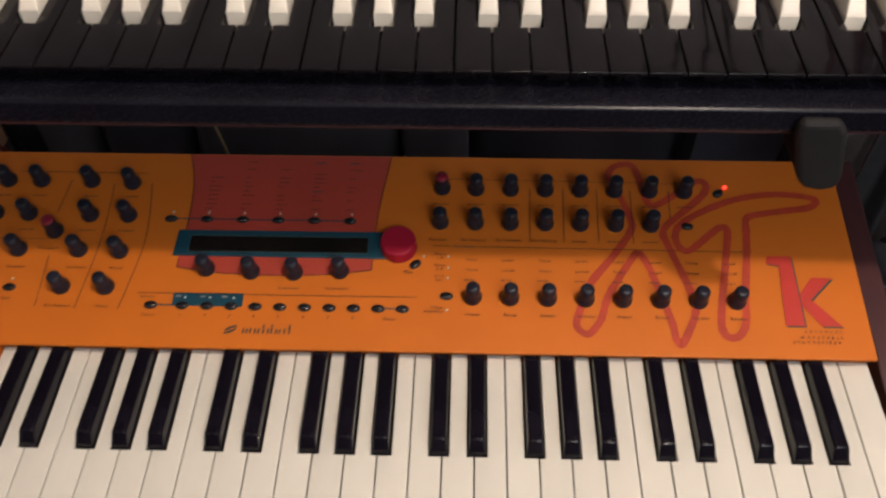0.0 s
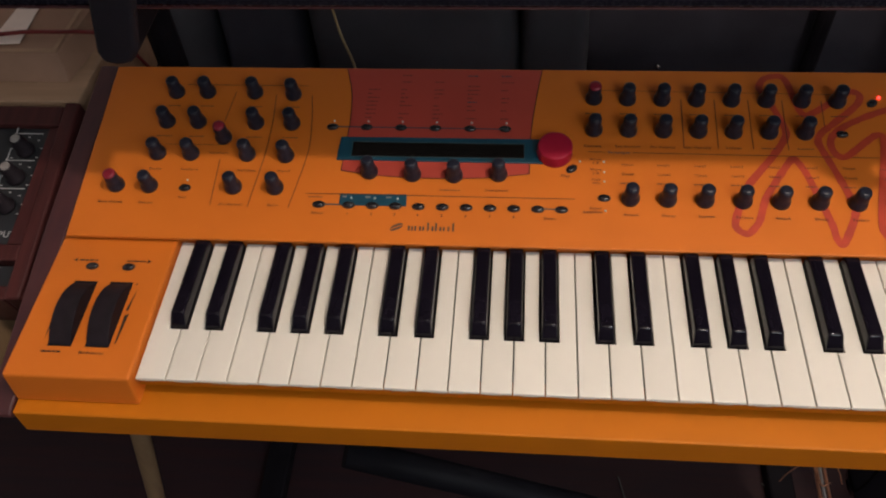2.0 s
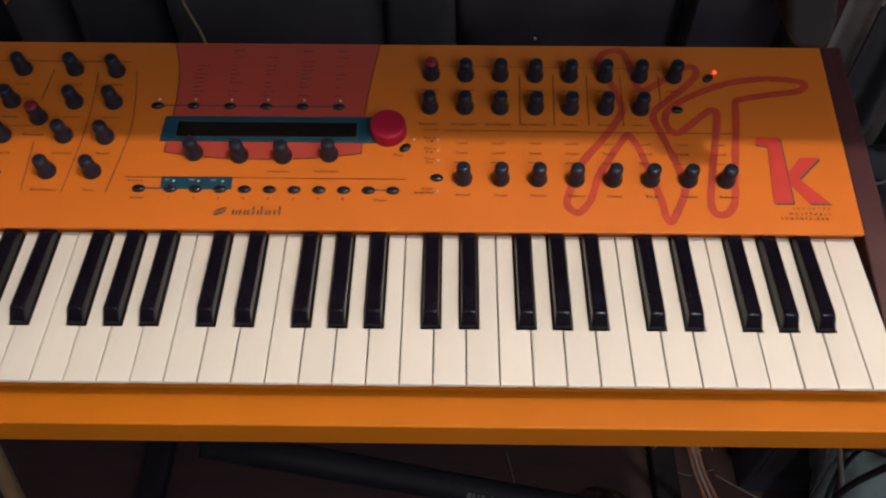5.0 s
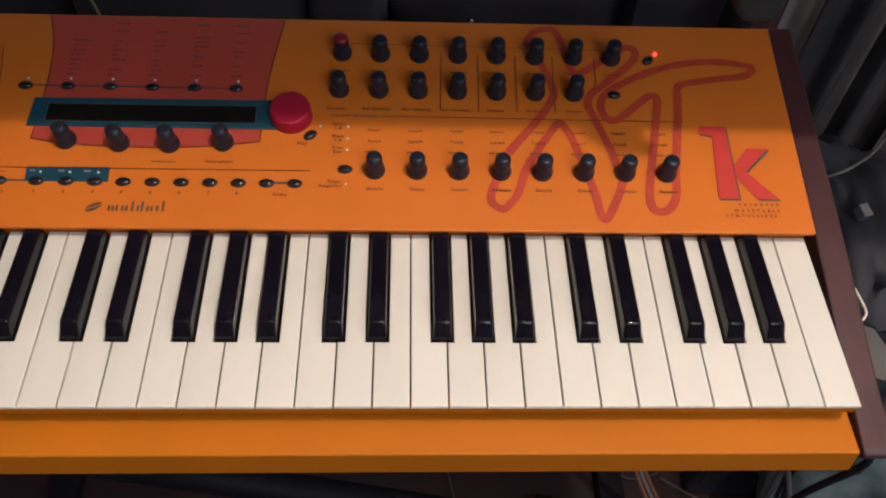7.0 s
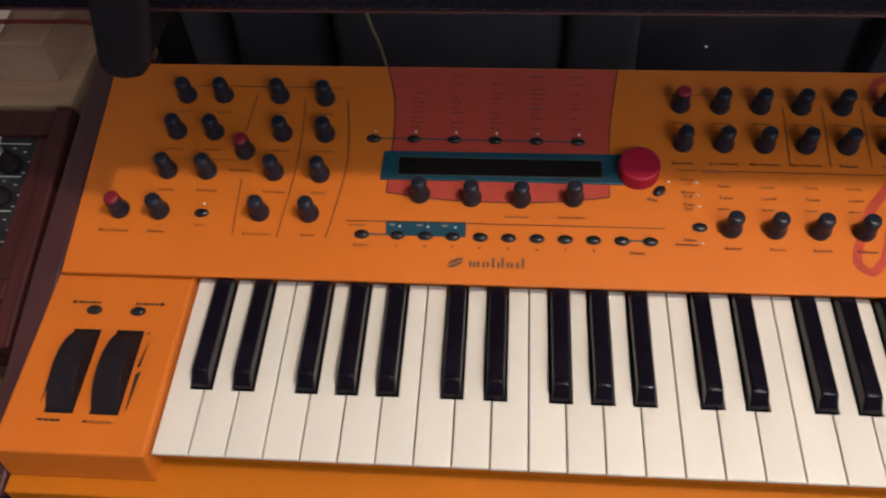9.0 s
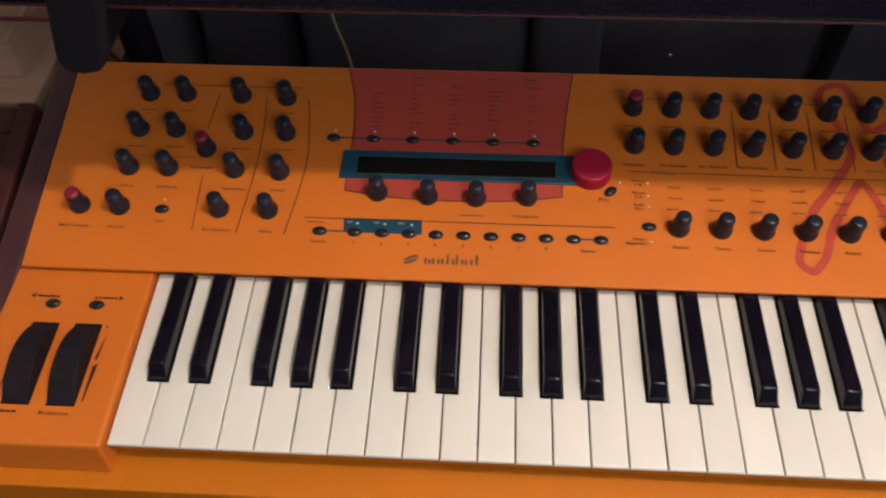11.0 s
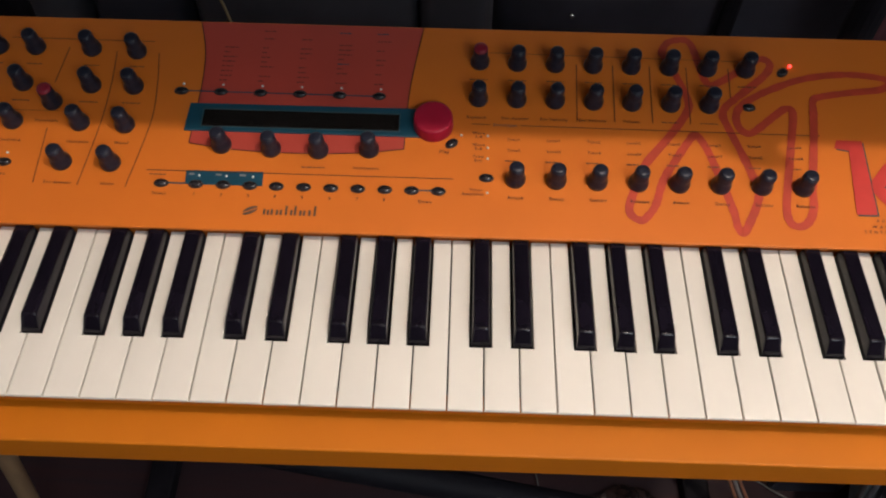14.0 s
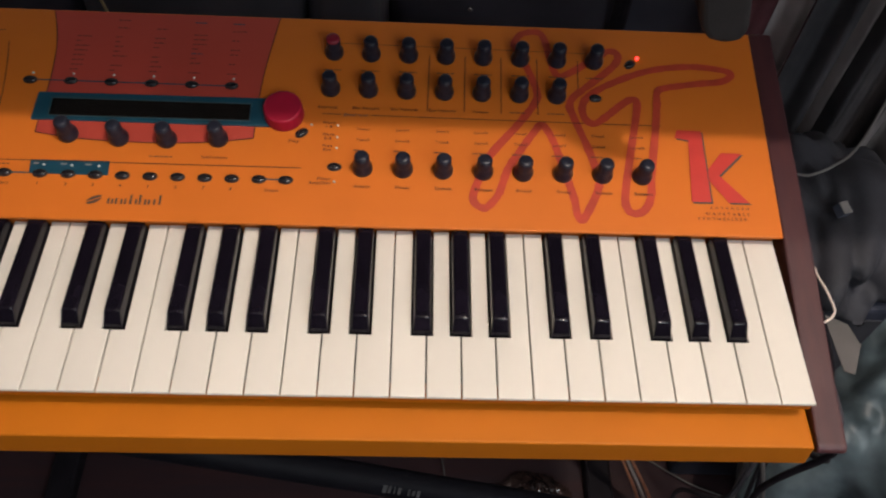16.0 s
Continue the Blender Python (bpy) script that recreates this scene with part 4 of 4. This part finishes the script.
drape("hanging_cloth", 0.824, 0.872, 0.575, 0.560, 0.56, 1.60, GREYCLOTH, "pale grey garment hanging in a narrow fold", 0.8, 5, 0.008)
drape("hanging_cloth", 0.858, 0.905, 0.530, 0.515, 0.42, 1.60, BLACKCLOTH, "black garment hanging in a narrow fold", 0.8, 7, 0.010)
drape("hanging_cloth", 0.898, 0.945, 0.555, 0.540, 0.45, 1.60, GREYCLOTH, "grey garment hanging in narrow folds", 1.0, 8, 0.010)
drape("hanging_cloth", 0.935, 1.000, 0.525, 0.505, 0.38, 1.60, BLACKCLOTH, "long black garment hanging in folds", 1.2, 14, 0.014)
drape("hanging_cloth", 0.985, 1.120, 0.500, 0.460, 0.44, 1.50, CLOTH, "long charcoal garment hanging in wide folds", 1.6, 11, 0.020)
drape("hanging_cloth", 1.05, 1.40, 0.59, 0.50, 0.30, 1.605, CLOTH, "wide charcoal garment hanging in folds", 3.0, 9, 0.02)


def lump(name, centre, size, mat, label, category, seed, rough=0.35, cuts=4):
    """A soft crumpled heap that rests on the floor."""
    bm = bmesh.new()
    bmesh.ops.create_icosphere(bm, subdivisions=cuts, radius=1.0)
    off = Vector((seed * 3.1, seed * 1.7, seed * 0.9))
    for v in bm.verts:
        n = noise.noise(v.co * 1.6 + off) * rough + abs(noise.noise(v.co * 4.0 + off)) * rough * 0.5
        v.co *= 1 + n
        v.co = Vector((v.co.x * size[0], v.co.y * size[1], v.co.z * size[2]))
    low = min(v.co.z for v in bm.verts)
    for v in bm.verts:
        v.co.z = max(v.co.z, low * 0.75)
    low = min(v.co.z for v in bm.verts)
    return tagged(part(name, bm, mat, m=Matrix.Translation((centre[0], centre[1], -low)), smooth=True), label, category)


lump("black_bag", (1.02, 0.42, 0), (0.17, 0.18, 0.20), DARKCLOTH, "soft black bag slumped on the floor", "bag", 2, 0.7, 5)
lump("plastic_bag", (1.02, 0.22, 0), (0.13, 0.16, 0.24), FOIL, "crumpled blue-grey plastic bag on the floor", "bag", 5, 0.5, 5)
ob = part("cable", cable([(0.86, 0.40, 1.10), (0.840, 0.33, 0.90), (0.829, 0.30, 0.781), (0.831, 0.30, 0.720), (0.822, 0.30, 0.695), (0.804, 0.30, 0.678), (0.785, 0.32, 0.64), (0.775, 0.36, 0.45), (0.78, 0.38, 0.006)], 0.0014), GREYCABLE, smooth=True)
tagged(ob, "thin pale grey cable hanging in a curve beside the stand", "cable", "loose cables")
ob = part("cable", cable([(0.790, 0.22, 0.58), (0.770, 0.185, 0.685), (0.767, 0.166, 0.70), (0.770, 0.145, 0.703), (0.771, 0.128, 0.70), (0.752, 0.122, 0.695), (0.725, 0.15, 0.69), (0.70, 0.20, 0.69), (0.625, 0.30, 0.705)], 0.0011), PAPER, smooth=True)
tagged(ob, "thin pale cable hanging beside the wooden end", "cable", "loose cables")

speaker = thing("speaker", (0.89, 0.30, 0.0), "tall narrow black loudspeaker on the floor", "speaker")
part("cabinet", box(0.835, 0.945, 0.235, 0.39, 0.0, 0.53, 0.006), BLACKCASE, speaker)
part("grille", box(0.842, 0.938, 0.2325, 0.2348, 0.06, 0.51, 0.001), DARKCLOTH, speaker)
heap = bmesh.new()
bmesh.ops.create_icosphere(heap, subdivisions=5, radius=1.0)
for v in heap.verts:
    n = noise.noise(v.co * 1.3 + Vector((4, 1, 2))) * 0.5 + abs(noise.noise(Vector((v.co.x * 3.0, v.co.y * 1.2, v.co.z)))) * 0.4
    v.co = Vector((v.co.x * 0.075 * (1 + n), v.co.y * 0.11 * (1 + n), max(v.co.z * 0.055 * (1 + n), -0.02)))
tagged(part("crumpled_cloth", heap, DARKCLOTH, m=Matrix.Translation((0.885, 0.335, 0.5502)), smooth=True), "crumpled black cloth heaped on the loudspeaker", "cloth")
pale = thing("small_box", (0.868, 0.310, 0.602), "small dull grey box on the black cloth heap", "box")
part("box_body", bevelled(box(-0.008, 0.008, -0.010, 0.010, -0.007, 0.009), 0.0015), CASE, pale, m=pose(0.868, 0.310, 0.610, 14, 8, 20) @ Matrix.Scale(0.68, 4))
part("box_lid", bevelled(box(-0.0083, 0.0083, -0.0103, 0.0103, 0.0092, 0.0108), 0.0005), GREYCABLE, pale, m=pose(0.868, 0.310, 0.610, 14, 8, 20) @ Matrix.Scale(0.68, 4))
tag = part("card", prism([(-0.018, 0.030), (0.004, 0.018), (0.012, -0.004), (0.0, -0.034), (-0.010, -0.030)], (0.0, 0.0014), 0.0003), DULLCARD, m=pose(0.845, 0.165, 0.585, 8, -6, 0))
tagged(tag, "bent dull grey card lying among the cables", "card")
r = random.Random(12)
for n in range(7):
    x, y = r.uniform(0.76, 0.86), r.uniform(0.02, 0.26)
    pts = [(x, y, 0.62 - 0.02 * n)]
    for k in range(6):
        x, y = x + r.uniform(-0.03, 0.045), y + r.uniform(-0.06, 0.06)
        pts.append((min(max(x, 0.735), 0.83), y, max(0.006, 0.60 - 0.02 * n - 0.11 * k + r.uniform(-0.03, 0.03))))
    mat, word = ((TUBE, "black"), (DIMCABLE, "grey"), (DARKCLOTH, "black"))[n % 3]
    tagged(part("cable", cable(pts, r.uniform(0.0022, 0.0038)), mat, smooth=True), word + " cable hanging in a tangle beside the stand", "cable", "loose cables")
